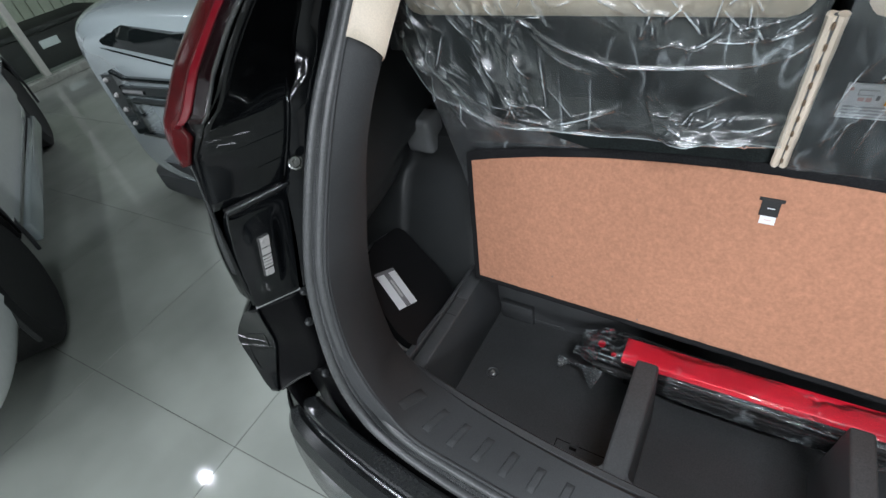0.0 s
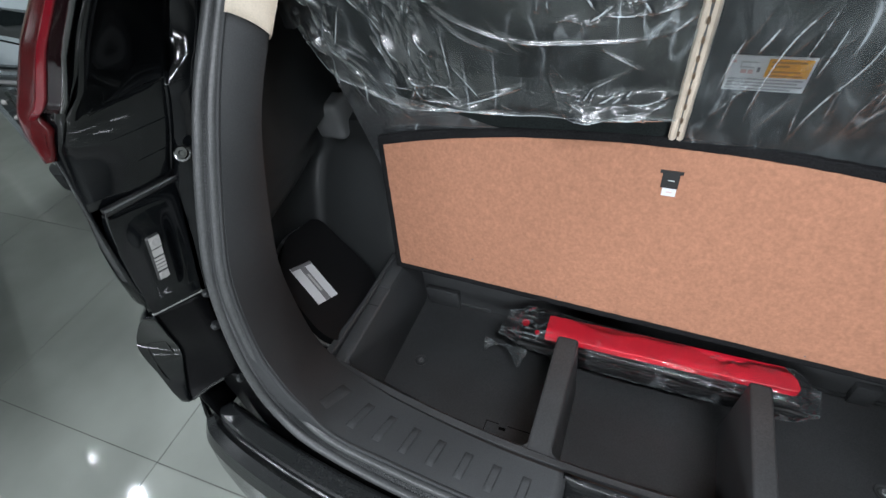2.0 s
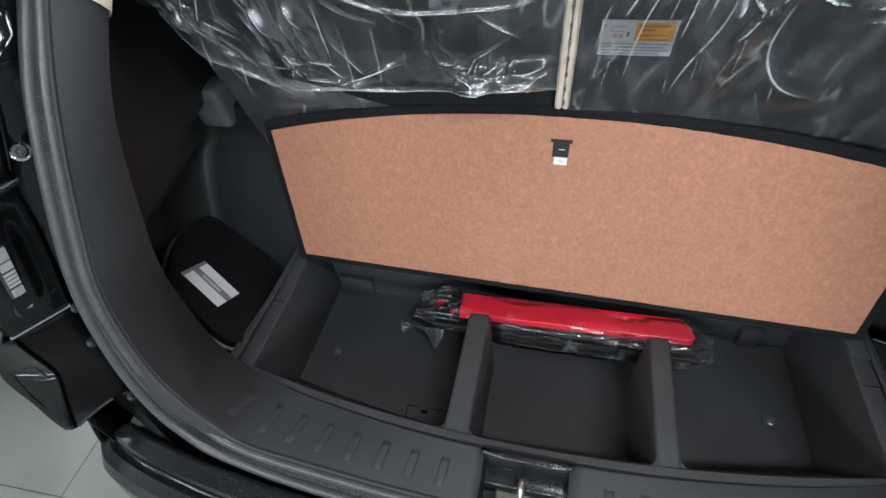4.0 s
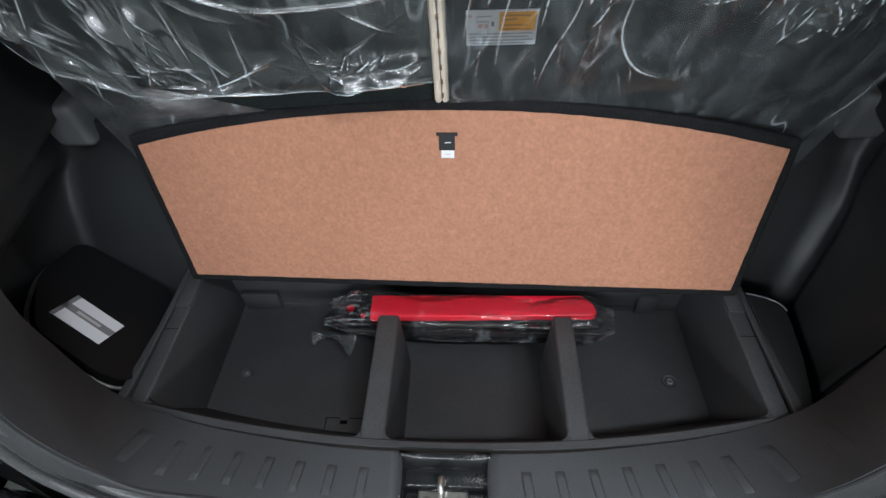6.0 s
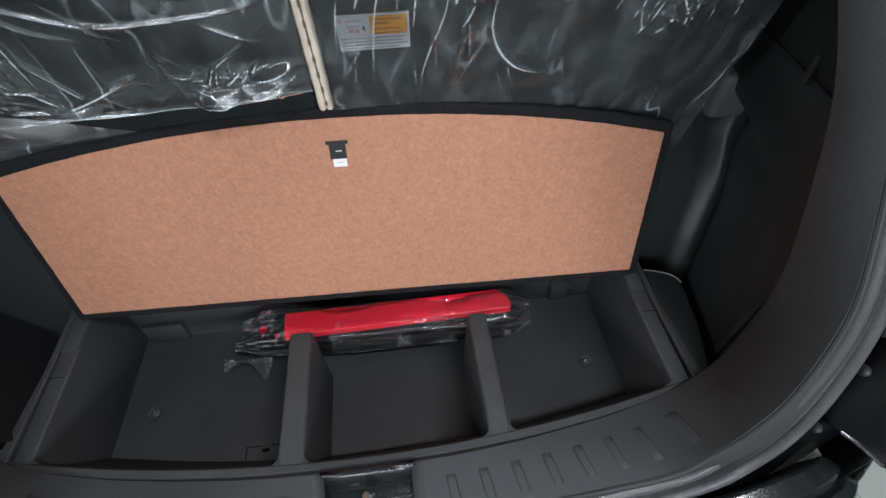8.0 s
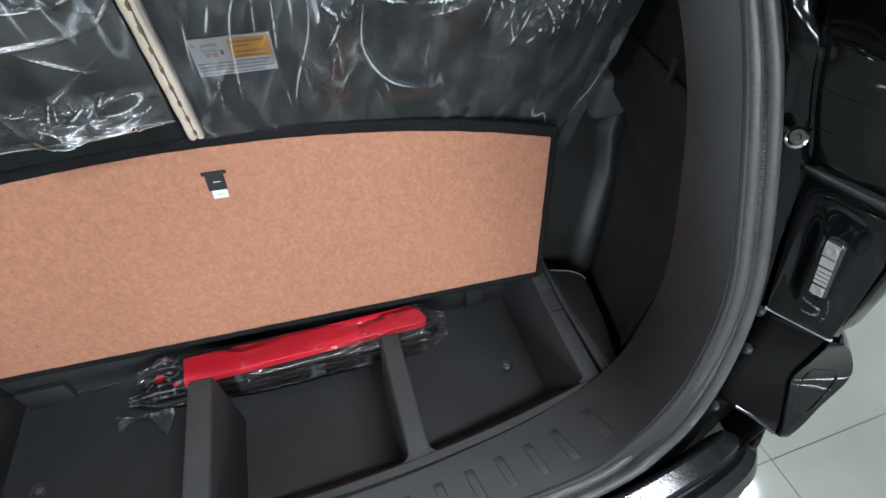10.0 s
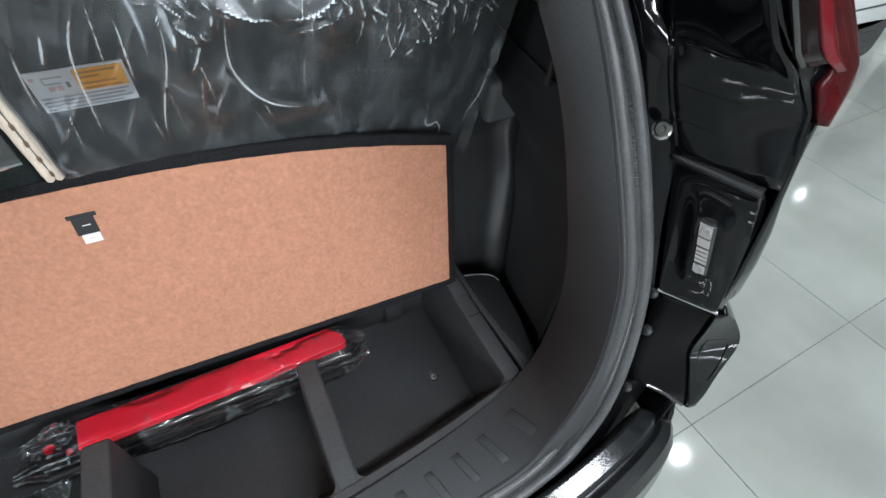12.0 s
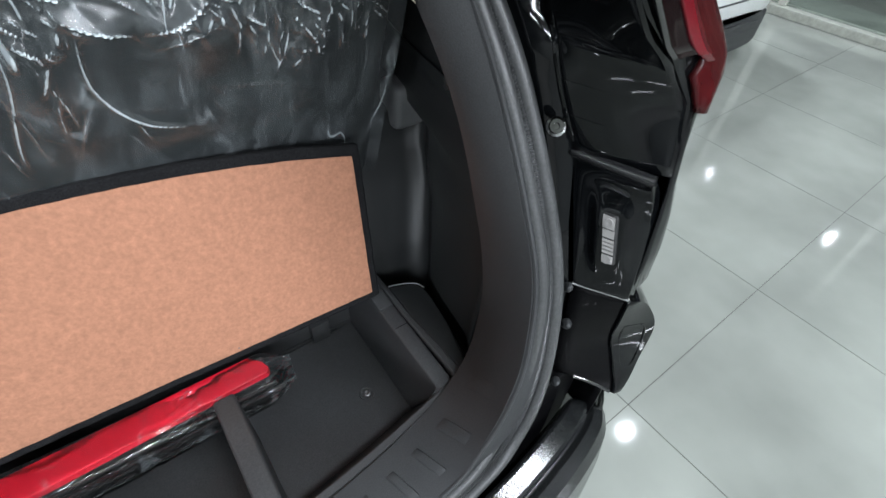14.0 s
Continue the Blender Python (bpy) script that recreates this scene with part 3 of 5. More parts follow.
for side in (-1, 1):
    gutter = part("gutter", grid([[(side * x, y, z) for x, y in cols[:3]] for z, *cols in BODY]), PAINT, car, "glossy black rain gutter", True)
    thick(gutter, 0.003, 0)
    # bolts and clips along the gutter
    for bx, by, bz, r in ((0.592, 0.235, 1.087, 0.0125), (0.602, 0.16, 0.89, 0.0072), (0.597, 0.14, 0.838, 0.0075), (0.598, 0.122, 0.714, 0.0075)):
        big = r > 0.01
        shape = [(0.0, 0.9 * r), (0.003, 0.88 * r), (0.004, 0.68 * r), (0.007, 0.6 * r), (0.007, 0.3 * r), (0.004, 0.25 * r), (0.004, 0.0001)] if big else [(-0.002, r), (0.002, 0.92 * r), (0.009, 0.5 * r), (0.0105, 0.3 * r), (0.011, 0.0001)]
        plug = turned(shape, (0, 0, 0), "z", 14)
        bmesh.ops.transform(plug, matrix=Matrix.Translation((side * bx, by, bz)) @ Vector((-side * 0.5, -0.6, 0.62)).to_track_quat("Z", "Y").to_matrix().to_4x4(), verts=plug.verts)
        part("bolt" if big else "clip", plug, CHROME if big else CLADDING, gutter, "bright metal bolt" if big else "dark conical plastic clip", True)
    levels = [1.5 - (1.5 - 1.054) * k / 40 for k in range(41)]
    edges = [[Vector((side * body_at(z)[n][0], body_at(z)[n][1], z)) for z in levels] for n in (2, 3)]
    for line in edges:
        for _ in range(3):
            line[1:-1] = [(a + 2 * b + c) / 4 for a, b, c in zip(line, line[1:], line[2:])]
    rows = []
    for a, b in zip(*edges):
        rows.append([a.lerp(b, k / 10) + Vector((-side * 0.75, -0.5, 0.1)) * 0.006 * math.sin(math.pi * k / 10) for k in range(11)])
    shut = part("shut_face", grid(rows), PAINT, car, "glossy black lamp panel beside the gutter", True)
    thick(shut, 0.003, 0)
    rim_path = [Vector((side * (body_at(z)[2][0] + 0.002), body_at(z)[2][1] - 0.002, z)) for z in (1.49, 1.4, 1.3, 1.25, 1.21, 1.19, 1.175, 1.15, 1.1, 1.066)]
    part("panel_edge", tube(curve_through(rim_path, 4), 0.0035, 8), PAINT, shut, "", True)
    for z in (1.178, 1.135, 1.098):
        (xa, ya), (xb, yb) = body_at(z)[2:4]
        path = [Vector((side * (xa + (xb - xa) * t), ya + (yb - ya) * t, z - 0.012 * t)) + Vector((-side * 0.75, -0.5, 0.1)) * (0.0015 + 0.006 * math.sin(math.pi * t)) for t in (0.06, 0.3, 0.6, 0.86)]
        part("crease", tube(curve_through(path, 4), 0.0007, 5), PAINT, shut, "", True)
    lower = part("lower_shut_face", grid(body_rows(side, 0.70, 0.62, 2, 3, 3, 1)), PAINT, car, "glossy black lower shut face", True)
    thick(lower, 0.003, 0)
    # the bracket with its small clear lamp
    rows = []
    for a in range(31):
        v = a / 30
        row = []
        for b in range(25):
            u = b / 24
            dome = 0.009 * math.exp(-(((u - 0.57) / 0.25) ** 4 + ((v - 0.52) / 0.30) ** 4)) - 0.003 * math.exp(-(((u - 0.58) / 0.13) ** 6 + ((v - 0.54) / 0.23) ** 6)) + 0.005 * max(0, 1 - v / 0.12) ** 2
            p = on_bracket(u, v, dome + (0.004 if 0.04 < u < 0.96 else -0.004))
            swell = 0.013 * u ** 4 * math.sin(math.pi * v ** 0.8)
            row.append((side * (p.x + swell), p.y, p.z))
        rows.append(row)
    bracket = thick(part("bumper_bracket", grid(rows), PAINT, car, "glossy black bracket with a raised boss", True), 0.004, 0)
    roll = [on_bracket(u, -0.01, 0.006) for u in (0.02, 0.35, 0.7, 1.0)]
    part("top_roll", tube([Vector((side * p.x, p.y, p.z)) for p in curve_through(roll, 4)], 0.0065, 14), ROLL, bracket, "", True)
    seam = [on_bracket(u, 1.0, 0.004) for u in (0.0, 0.35, 0.7, 1.0)]
    part("lower_lip", tube([Vector((side * p.x, p.y, p.z)) for p in curve_through(seam, 4)], 0.0022, 8), SATIN, bracket, "", True)

    def strip(u0, u1, v0, v1, o0, o1, slant=0.03):
        bm = bmesh.new()
        pts = [on_bracket(u, v, o) for o in (o0, o1) for u, v in ((u0, v0), (u1, v0), (u1 + slant, v1), (u0 + slant, v1))]
        vs = [bm.verts.new((side * p.x, p.y, p.z)) for p in pts]
        for f in ((0, 1, 2, 3), (4, 5, 6, 7), (0, 1, 5, 4), (1, 2, 6, 5), (2, 3, 7, 6), (3, 0, 4, 7)):
            bm.faces.new([vs[i] for i in f])
        return bm

    lamp = soften(part("side_lamp", strip(0.46, 0.68, 0.31, 0.72, 0.004, 0.0135), LAMPGREY, bracket, "small clear ribbed lamp"), 0.004, 3)
    for v0, v1 in ((0.33, 0.425), (0.435, 0.495), (0.51, 0.532), (0.54, 0.562), (0.57, 0.592), (0.60, 0.622), (0.64, 0.70)):
        u = 0.08 * (v0 - 0.36)
        part("rib", strip(0.485 + u, 0.645 + u, v0, v1, 0.0128, 0.0152, 0.004), CLEAR, lamp, "clear ribbed plastic")
    for v, u in ((0.378, 0.57), (0.67, 0.59)):
        p, q = on_bracket(u, v, 0.0148), on_bracket(u, v, 0.0248)
        knob = turned([(0.0, 0.0055), (0.002, 0.005), (0.002, 0.003), (0.001, 0.0001)], (0, 0, 0), "z", 14)
        bmesh.ops.transform(knob, matrix=Matrix.Translation((side * p.x, p.y, p.z)) @ Vector((side * (q - p).x, (q - p).y, (q - p).z)).to_track_quat("Z", "Y").to_matrix().to_4x4(), verts=knob.verts)
        part("boss", knob, CLEAR, lamp, "", True)
    # outer skin of the rear corner and the flank, one side of the car
    flank = part("flank", grid(body_rows(side, 1.5, 0.30, 3, 7, 26, 4)), PAINT, car, "glossy black flank", True)
    thick(flank, 0.003, 0)
    part("flank_front", box(*sorted((side * 0.80, side * 0.86)), 1.402, 3.9, 0.30, 0.98, bevel=0.03), PAINT, car, "", True)
    # tail lamp: smoked edge, bright red strip and the big lens wrapping the corner
    def lamp_rows(z0, z1, t0, t1, out, steps=24, wide=8):
        """A strip of the lamp between two shares of the way from the panel's edge round the corner."""
        rows = []
        for k in range(steps + 1):
            z = z0 + (z1 - z0) * k / steps
            path = curve_through([(side * (x + 0.004), y - 0.005, z) for x, y in body_at(z)[3:6]], 8)
            row = []
            for j in range(wide + 1):
                a = t0(z) if callable(t0) else t0
                f = (a + (t1 - a) * j / wide) * 8
                n = min(15, int(f))
                row.append(path[n].lerp(path[n + 1], f - n) + Vector((side * 0.4, -0.9, 0)) * out)
            rows.append(row)
        return rows

    lamp = part("tail_lamp", grid(lamp_rows(1.5, 1.121, lambda z: 0.46 * ease((z - 1.158) / 0.022), 2.0, 0.002, 40, 16)), LENS, car, "glossy red wrap-round tail lamp", True)
    thick(lamp, 0.006, 0)
    thick(part("light_strip", grid(lamp_rows(1.5, 1.172, 0.30, 0.45, 0.006)), LENS_BRIGHT, lamp, "bright red light strip", True), 0.006, 0)
    thick(part("smoked_edge", grid(lamp_rows(1.5, 1.182, -0.0, 0.29, 0.005)), SMOKED, lamp, "smoked lamp edge", True), 0.006, 0)
    rim_line = [r[0] + Vector((-side * 0.002, -0.002, 0)) for r in lamp_rows(1.49, 1.186, 0.0, 0.2, 0.006)]
    part("lamp_rim", tube(rim_line, 0.0028, 8), ROLL, lamp, "", True)

# bumper, by stations across the car: the ledge's inner edge, the way it faces in plan, how deep its profile is there
BUMPER = [(0, 0.062, 0.57, 0.0, 1.0), (0.2, 0.062, 0.58, 0.02, 1.0), (0.36, 0.065, 0.602, 0.08, 1.0), (0.45, 0.070, 0.622, 0.14, 1.0), (0.52, 0.078, 0.634, 0.22, 1.0), (0.58, 0.088, 0.639, 0.33, 1.0), (0.625, 0.099, 0.636, 0.46, 1.0), (0.648, 0.108, 0.63, 0.62, 0.95)]
# ledge, groove, second band and face, as steps out and down from the ledge's inner edge
PROFILE = [(-0.015, -0.05), (-0.004, -0.004), (0.0, 0.0), (0.004, 0.001), (0.027, -0.004), (0.031, -0.008), (0.033, -0.024), (0.037, -0.027), (0.042, -0.024), (0.046, -0.021), (0.064, -0.03), (0.077, -0.055), (0.087, -0.12), (0.093, -0.20), (0.08, -0.32)]


def bumper_row(x, y, z, turn, deep):
    return [(x + math.sin(turn * 1.57) * a * deep, y - math.cos(turn * 1.57) * a * deep, z + b) for a, b in PROFILE]


rows = [bumper_row(*r) for r in BUMPER]
rows = [[(-x, y, z) for x, y, z in r] for r in rows[:0:-1]] + rows
cols = [curve_through(c, 4) for c in zip(*rows)]
bumper = thick(part("rear_bumper", grid([list(r) for r in zip(*cols)]), GLOSSY, car, "glossy black rear bumper", True), 0.004, -1)
bumper.data.set_sharp_from_angle(angle=radians(14))
UNDER = [((0, 0.068, 0.585), (0, 0.07, 0.55)), ((0.36, 0.08, 0.605), (0.36, 0.075, 0.57)), ((0.475, 0.089, 0.64), (0.50, 0.086, 0.6)), ((0.52, 0.098, 0.675), (0.57, 0.1, 0.61)), ((0.552, 0.11, 0.735), (0.625, 0.128, 0.65)), ((0.565, 0.122, 0.79), (0.62, 0.15, 0.75)), ((0.574, 0.144, 0.87), (0.614, 0.157, 0.83)), ((0.58, 0.162, 0.92), (0.616, 0.178, 0.9))]
for side in (-1, 1):
    under = []
    for a, b in zip(*[curve_through(c, 5) for c in zip(*UNDER)]):
        under.append([Vector((side * p.x, p.y, p.z)) for p in (a, a.lerp(b, 0.3) + Vector((0, 0.012, 0)), a.lerp(b, 0.7) + Vector((0, 0.012, 0)), b, b + Vector((0, 0.0, -0.03)))])
    thick(part("rear_panel", grid(under), FLANGE, car, "black body panel under the seal", True), 0.003, 0)
for side in (-1, 1):
    # flared bumper end standing off the flank: a smooth inner face, a hard edge, an outer facet
    pts = [[(0.612, 0.163, 0.886), (0.657, 0.103, 0.887), (0.668, 0.1, 0.883), (0.71, 0.17, 0.88)],
           [(0.606, 0.152, 0.85), (0.664, 0.105, 0.84), (0.708, 0.098, 0.845), (0.75, 0.17, 0.85)],
           [(0.603, 0.146, 0.79), (0.675, 0.108, 0.785), (0.738, 0.087, 0.79), (0.775, 0.17, 0.79)],
           [(0.602, 0.142, 0.745), (0.678, 0.092, 0.745), (0.722, 0.078, 0.735), (0.76, 0.17, 0.74)],
           [(0.605, 0.136, 0.72), (0.676, 0.074, 0.712), (0.7, 0.068, 0.708), (0.74, 0.17, 0.71)],
           [(0.625, 0.118, 0.713), (0.668, 0.064, 0.697), (0.682, 0.063, 0.694), (0.72, 0.17, 0.70)]]
    across = [curve_through(c, 4) for c in zip(*[[(side * x, y, z) for x, y, z in row] for row in pts])]
    inner, outer = [], []
    for a, e, o, b in zip(*across):
        inner.append([a, a.lerp(e, 0.3), a.lerp(e, 0.6) + Vector((0, -0.002, 0)), a.lerp(e, 0.9) + Vector((0, -0.001, 0)), e])
        outer.append([e + Vector((-side * 0.001, 0.002, 0)), e, e.lerp(o, 0.5), o, o.lerp(b, 0.1), b])
    # the underside turns back towards the flank
    inner.append([p + Vector((0, 0.004, -0.004)) for p in inner[-1]])
    inner.append([p + Vector((0, 0.03, -0.008)) for p in inner[-2]])
    end = thick(part("bumper_end", grid(inner), FLANGE, car, "satin black inner face of the flared bumper end", True), 0.006, 1)
    skin = thick(part("outer_skin", grid(outer), PAINT, end, "glossy black outer facet", True), 0.004, 1)
    skin.data.set_sharp_from_angle(angle=radians(16))
    # a framed panel pressed into the facet
    outline = [across[1][k].lerp(across[2][k], t) + Vector((0, -0.003, 0)) for k, t in ((6, 0.2), (7, 0.75), (10, 0.8), (13, 0.75), (13, 0.25), (9, 0.15), (6, 0.2))]
    part("panel_rim", tube(curve_through(outline, 3), 0.0016, 6), PAINT, end, "", True)
    # lit lower edges of the flare, the slab under it and the bumper's side
    low_edge = [Vector((side * x, y, z)) for x, y, z in ((0.628, 0.114, 0.712), (0.645, 0.094, 0.708), (0.664, 0.069, 0.699))]
    part("lower_edge", tube(curve_through(low_edge, 4), 0.003, 8), ROLL, end, "", True)
    slab_rows = [[(side * x, y + d, z) for x, y, z in ((0.645, 0.112, 0.71), (0.672, 0.085, 0.70), (0.678, 0.083, 0.66), (0.66, 0.078, 0.615))] for d in (0.0, 0.012, 0.05)]
    thick(part("mount_block", grid(slab_rows), FLANGE, car, "satin black slab under the bumper end", True), 0.004, 0)
    # black box added to darken the gap where the floor showed through
    part("bumper_core", box(*sorted((side * 0.53, side * 0.66)), 0.122, 0.22, 0.45, 0.715, bevel=0.004), FLANGE, car)
    side_rows = [[(side * x, y, z) for x, y, z in ((0.655 + 0.9 * d, 0.066 + d, 0.70), (0.682 + 0.9 * d, 0.052 + d, 0.60), (0.705 + 0.85 * d, 0.042 + d, 0.50), (0.70 + 0.85 * d, 0.045 + d, 0.36), (0.69 + 0.8 * d, 0.06 + d, 0.28))] for d in (0.03, 0.05, 0.09, 0.16)]
    thick(part("bumper_side", grid(side_rows), PAINT, car, "glossy black side of the bumper", True), 0.004, 0)

roof_rows = []
for y, w, z in ((0.48, 0.56, 1.53), (0.8, 0.66, 1.58), (1.6, 0.7, 1.62), (2.3, 0.66, 1.58)):
    roof_rows.append([(w * k / 6, y, z - 0.05 * (k / 6) ** 4) for k in range(-6, 7)])
thick(part("roof", grid(roof_rows), PAINT, car, "glossy black roof", True), 0.03, 1)
part("underbody", box(-0.8, 0.8, 0.17, 4.0, 0.22, 0.40, bevel=0.03), PLASTIC, car)
part("bonnet", box(-0.82, 0.82, 2.75, 4.05, 0.62, 1.0, bevel=0.06), PAINT, car, "glossy black bonnet", True)
screen = grid([[(-0.66, 2.3, 1.56), (0.66, 2.3, 1.56)], [(-0.8, 3.0, 1.0), (0.8, 3.0, 1.0)]])
thick(part("windscreen", screen, GLASS, car, "dark windscreen"), 0.006)
for side in (-1, 1):
    thick(part("side_window", grid([[(side * 0.70, 1.4, 1.5), (side * 0.67, 2.3, 1.55)], [(side * 0.86, 1.4, 0.98), (side * 0.84, 2.95, 0.98)]]), GLASS, car, "dark side glass"), 0.006)
    for y in (0.95, 3.4):
        wheel = part("wheel", turned([(-0.1, 0.2), (-0.11, 0.28), (-0.09, 0.32), (0.09, 0.32), (0.11, 0.28), (0.1, 0.2)], (side * 0.76, y, 0.32), "x", 36), TYRE, car, "black tyre", True)
        part("rim", turned([(0.0, 0.02), (side * 0.09, 0.06), (side * 0.08, 0.2), (0.0, 0.2)], (side * 0.76, y, 0.32), "x", 30), SATIN, wheel, "", True)

# ---- lining of the boot ----


def lining_row(side, z):
    """The lining in plan at a height: along the side, round a corner, across a face that looks back over the boot."""
    cx = float(np.interp(z, (0.56, 0.6, 0.7, 0.8, 0.9, 1.2, 1.5), (0.58, 0.59, 0.61, 0.64, 0.665, 0.66, 0.60)))
    cy = float(np.interp(z, (0.56, 0.6, 0.7, 0.8, 0.86, 0.93, 0.955, 1.5), (0.45, 0.466, 0.50, 0.545, 0.59, 0.605, 0.78, 0.80)))
    y0 = 0.228 + 0.14 * ease((z - 0.9) / 0.4)
    x0 = 0.548 - 0.07 * ease((z - 1.15) / 0.3)
    deep = ease((0.9 - z) / 0.06) if side < 0 else 0.0
    cx += deep * (0.69 - cx)
    bow = deep * 0.09 + 0.01
    pts = [(x0, y0), (x0 + (cx - x0) * 0.3 + bow, y0 + 0.06), (x0 + (cx - x0) * 0.62 + bow * 0.7, y0 + (cy - y0) * 0.6), (cx, cy - 0.03), (cx - 0.02, cy - 0.003), (cx - 0.06, cy + 0.002), (0.53, cy + 0.004), (0.49, cy + 0.012), (0.47, cy + 0.05), (0.46, 0.95)]
    return [(side * p.x, p.y, z) for p in curve_through([(x, y, z) for x, y in pts], 5)]


for side in (-1, 1):
    heights = [0.56 + 0.94 * k / 60 for k in range(61)]
    lining = thick(part("side_lining", grid([lining_row(side, z) for z in heights]), LINING, car, "black moulded plastic boot side lining", True), 0.003)
    # hook cover on the face behind the pocket
    cup = box(*sorted((side * 0.599, side * 0.672)), 0.566, 0.63, 0.886, 0.972)
    for v in cup.verts:
        if v.co.z < 0.9:
            v.co.y += 0.012
            v.co.x += 0.004 * side * (1 if abs(v.co.x) < 0.63 else -1)
    bmesh.ops.bevel(cup, geom=cup.edges[:], offset=0.013, segments=4, profile=0.5, affect="EDGES")
    part("hook_cover", cup, HOOK, lining, "grey plastic hook cover", True)
    part("pocket_floor", box(*sorted((side * 0.502, side * 0.70)), 0.225, 0.52, 0.585, 0.60), LINING, lining)
    if side > 0:
        part("belt_clip", box(0.579, 0.584, 0.412, 0.42, 1.05, 1.085, bevel=0.001), LINING, lining)
    else:
        anchor = part("belt_anchor", box(-0.565, -0.545, 0.465, 0.49, 1.155, 1.195, bevel=0.005), LINING, lining, "black belt anchor", True)
        part("screw", turned([(0.0, 0.005), (0.004, 0.0045), (0.004, 0.0001)], (-0.545, 0.477, 1.178), "x", 14), DARKMETAL, anchor, "", True)
# narrow shelf of the right-hand lining beside the tray, with a raised far lip
SHELF = [(0.50, 0.438), (0.53, 0.427), (0.546, 0.417), (0.553, 0.402), (0.553, 0.38), (0.544, 0.315), (0.528, 0.25), (0.518, 0.232), (0.509, 0.232), (0.503, 0.30), (0.499, 0.36)]
bm = bmesh.new()
high, deep = [bm.verts.new((x, y, 0.6765)) for x, y in SHELF], [bm.verts.new((x, y, 0.60)) for x, y in SHELF]
bm.faces.new(high), bm.faces.new(deep[::-1])
for k in range(len(SHELF)):
    bm.faces.new((high[k], high[k - 1], deep[k - 1], deep[k]))
shelf = soften(part("shelf", bm, LINING, car, "black moulded shelf beside the tray"), 0.003)
# lip paler than its shelf: the lit edge is put into the colour
part("lip", tube(curve_through([Vector((x, y, 0.678)) for x, y in ((0.50, 0.4385), (0.516, 0.4335), (0.532, 0.4275), (0.547, 0.417), (0.5535, 0.402))], 5), 0.0013, 6), HOOK, shelf, "", True)
# jack cover panel in the right-hand lining
rows = []
for k in range(14):
    z = 0.63 + 0.42 * k / 13
    line = lining_row(1, z)[4:15]
    rows.append([(x - 0.007, y - 0.003, z) for x, y, _ in line])
thick(part("jack_cover", grid(rows), LINING, car, "black flat cover panel in the lining", True), 0.004)
# unseen dark sheet added behind the seats to keep light out
part("bulkhead", box(-0.69, 0.69, 1.05, 1.07, 0.4, 1.5), SEATBACK, car)
part("boot_pan", box(-0.69, 0.69, 0.16, 1.05, 0.46, 0.48), PLASTIC, car)
part("sill_panel", grid([[(-0.5, 0.085, 0.63), (0.5, 0.085, 0.63)], [(-0.55, 0.10, 0.45), (0.55, 0.10, 0.45)]]), PAINT, car)
part("headliner", grid([[(-0.5, 0.55, 1.48), (0.5, 0.55, 1.48)], [(-0.66, 1.06, 1.5), (0.66, 1.06, 1.5)]]), CREAM, car)


# ---- in the boot: tray, board, seats, covers, tools, pouch ----
tray = thing("cargo_tray", (0, 0.35, 0.50), "black moulded plastic tray with three wells under the boot floor", "tray")
RIM, BASE = 0.676, 0.509
DIVIDERS = ((-0.123, -0.0868), (0.1718, 0.2032))
tray_floor = part("tray_floor", box(-0.47, 0.47, 0.17, 0.53, BASE - 0.004, BASE), PLASTIC, tray)
for x, y in ((-0.4005, 0.359), (0.403, 0.36)):
    part("screw_seat", turned([(-0.001, 0.0142), (0.0016, 0.0138), (0.0022, 0.0130), (0.0016, 0.0122), (0.0004, 0.0085), (0.0004, 0.0001)], (x, y, BASE), "z", 32), PLASTIC, tray_floor, "dished black plastic seat", True)
    part("screw", turned([(0.0003, 0.0078), (0.0022, 0.0074), (0.0036, 0.006), (0.0040, 0.0042), (0.0032, 0.0036), (0.0024, 0.0018), (0.0024, 0.0001)], (x, y, BASE), "z", 24), DARKMETAL, tray_floor, "dull metal fixing screw in a dished seat", True)
# small access lid in the floor of the left well
part("access_lid", box(-0.2255, -0.129, 0.200, 0.2745, BASE, BASE + 0.0016, bevel=0.0007), PLASTIC, tray_floor)
part("lid_gap", box(-0.2275, -0.129, 0.198, 0.2765, BASE, BASE + 0.0005), FLANGE, tray_floor)
part("lid_tab", box(-0.2015, -0.1855, 0.2705, 0.2815, BASE, BASE + 0.0035, bevel=0.001), PLASTIC, tray_floor)
part("finger_hole", box(-0.200, -0.187, 0.264, 0.270, BASE + 0.0016, BASE + 0.0021), FLANGE, tray_floor)


def well_wall(x0, x1, y0, y1, draft, bevel=0.005):
    """A hollow-moulded wall with drafted faces, wider at its foot."""
    bm = box(x0, x1, y0, y1, BASE - 0.003, RIM)
    for v in bm.verts:
        if v.co.z < RIM - 0.01:
            v.co.x += draft * (1 if v.co.x > (x0 + x1) / 2 else -1)
            v.co.y += draft * (0.6 if v.co.y > (y0 + y1) / 2 else 0)
    bmesh.ops.bevel(bm, geom=bm.edges[:], offset=bevel, segments=3, profile=0.5, affect="EDGES")
    return bm


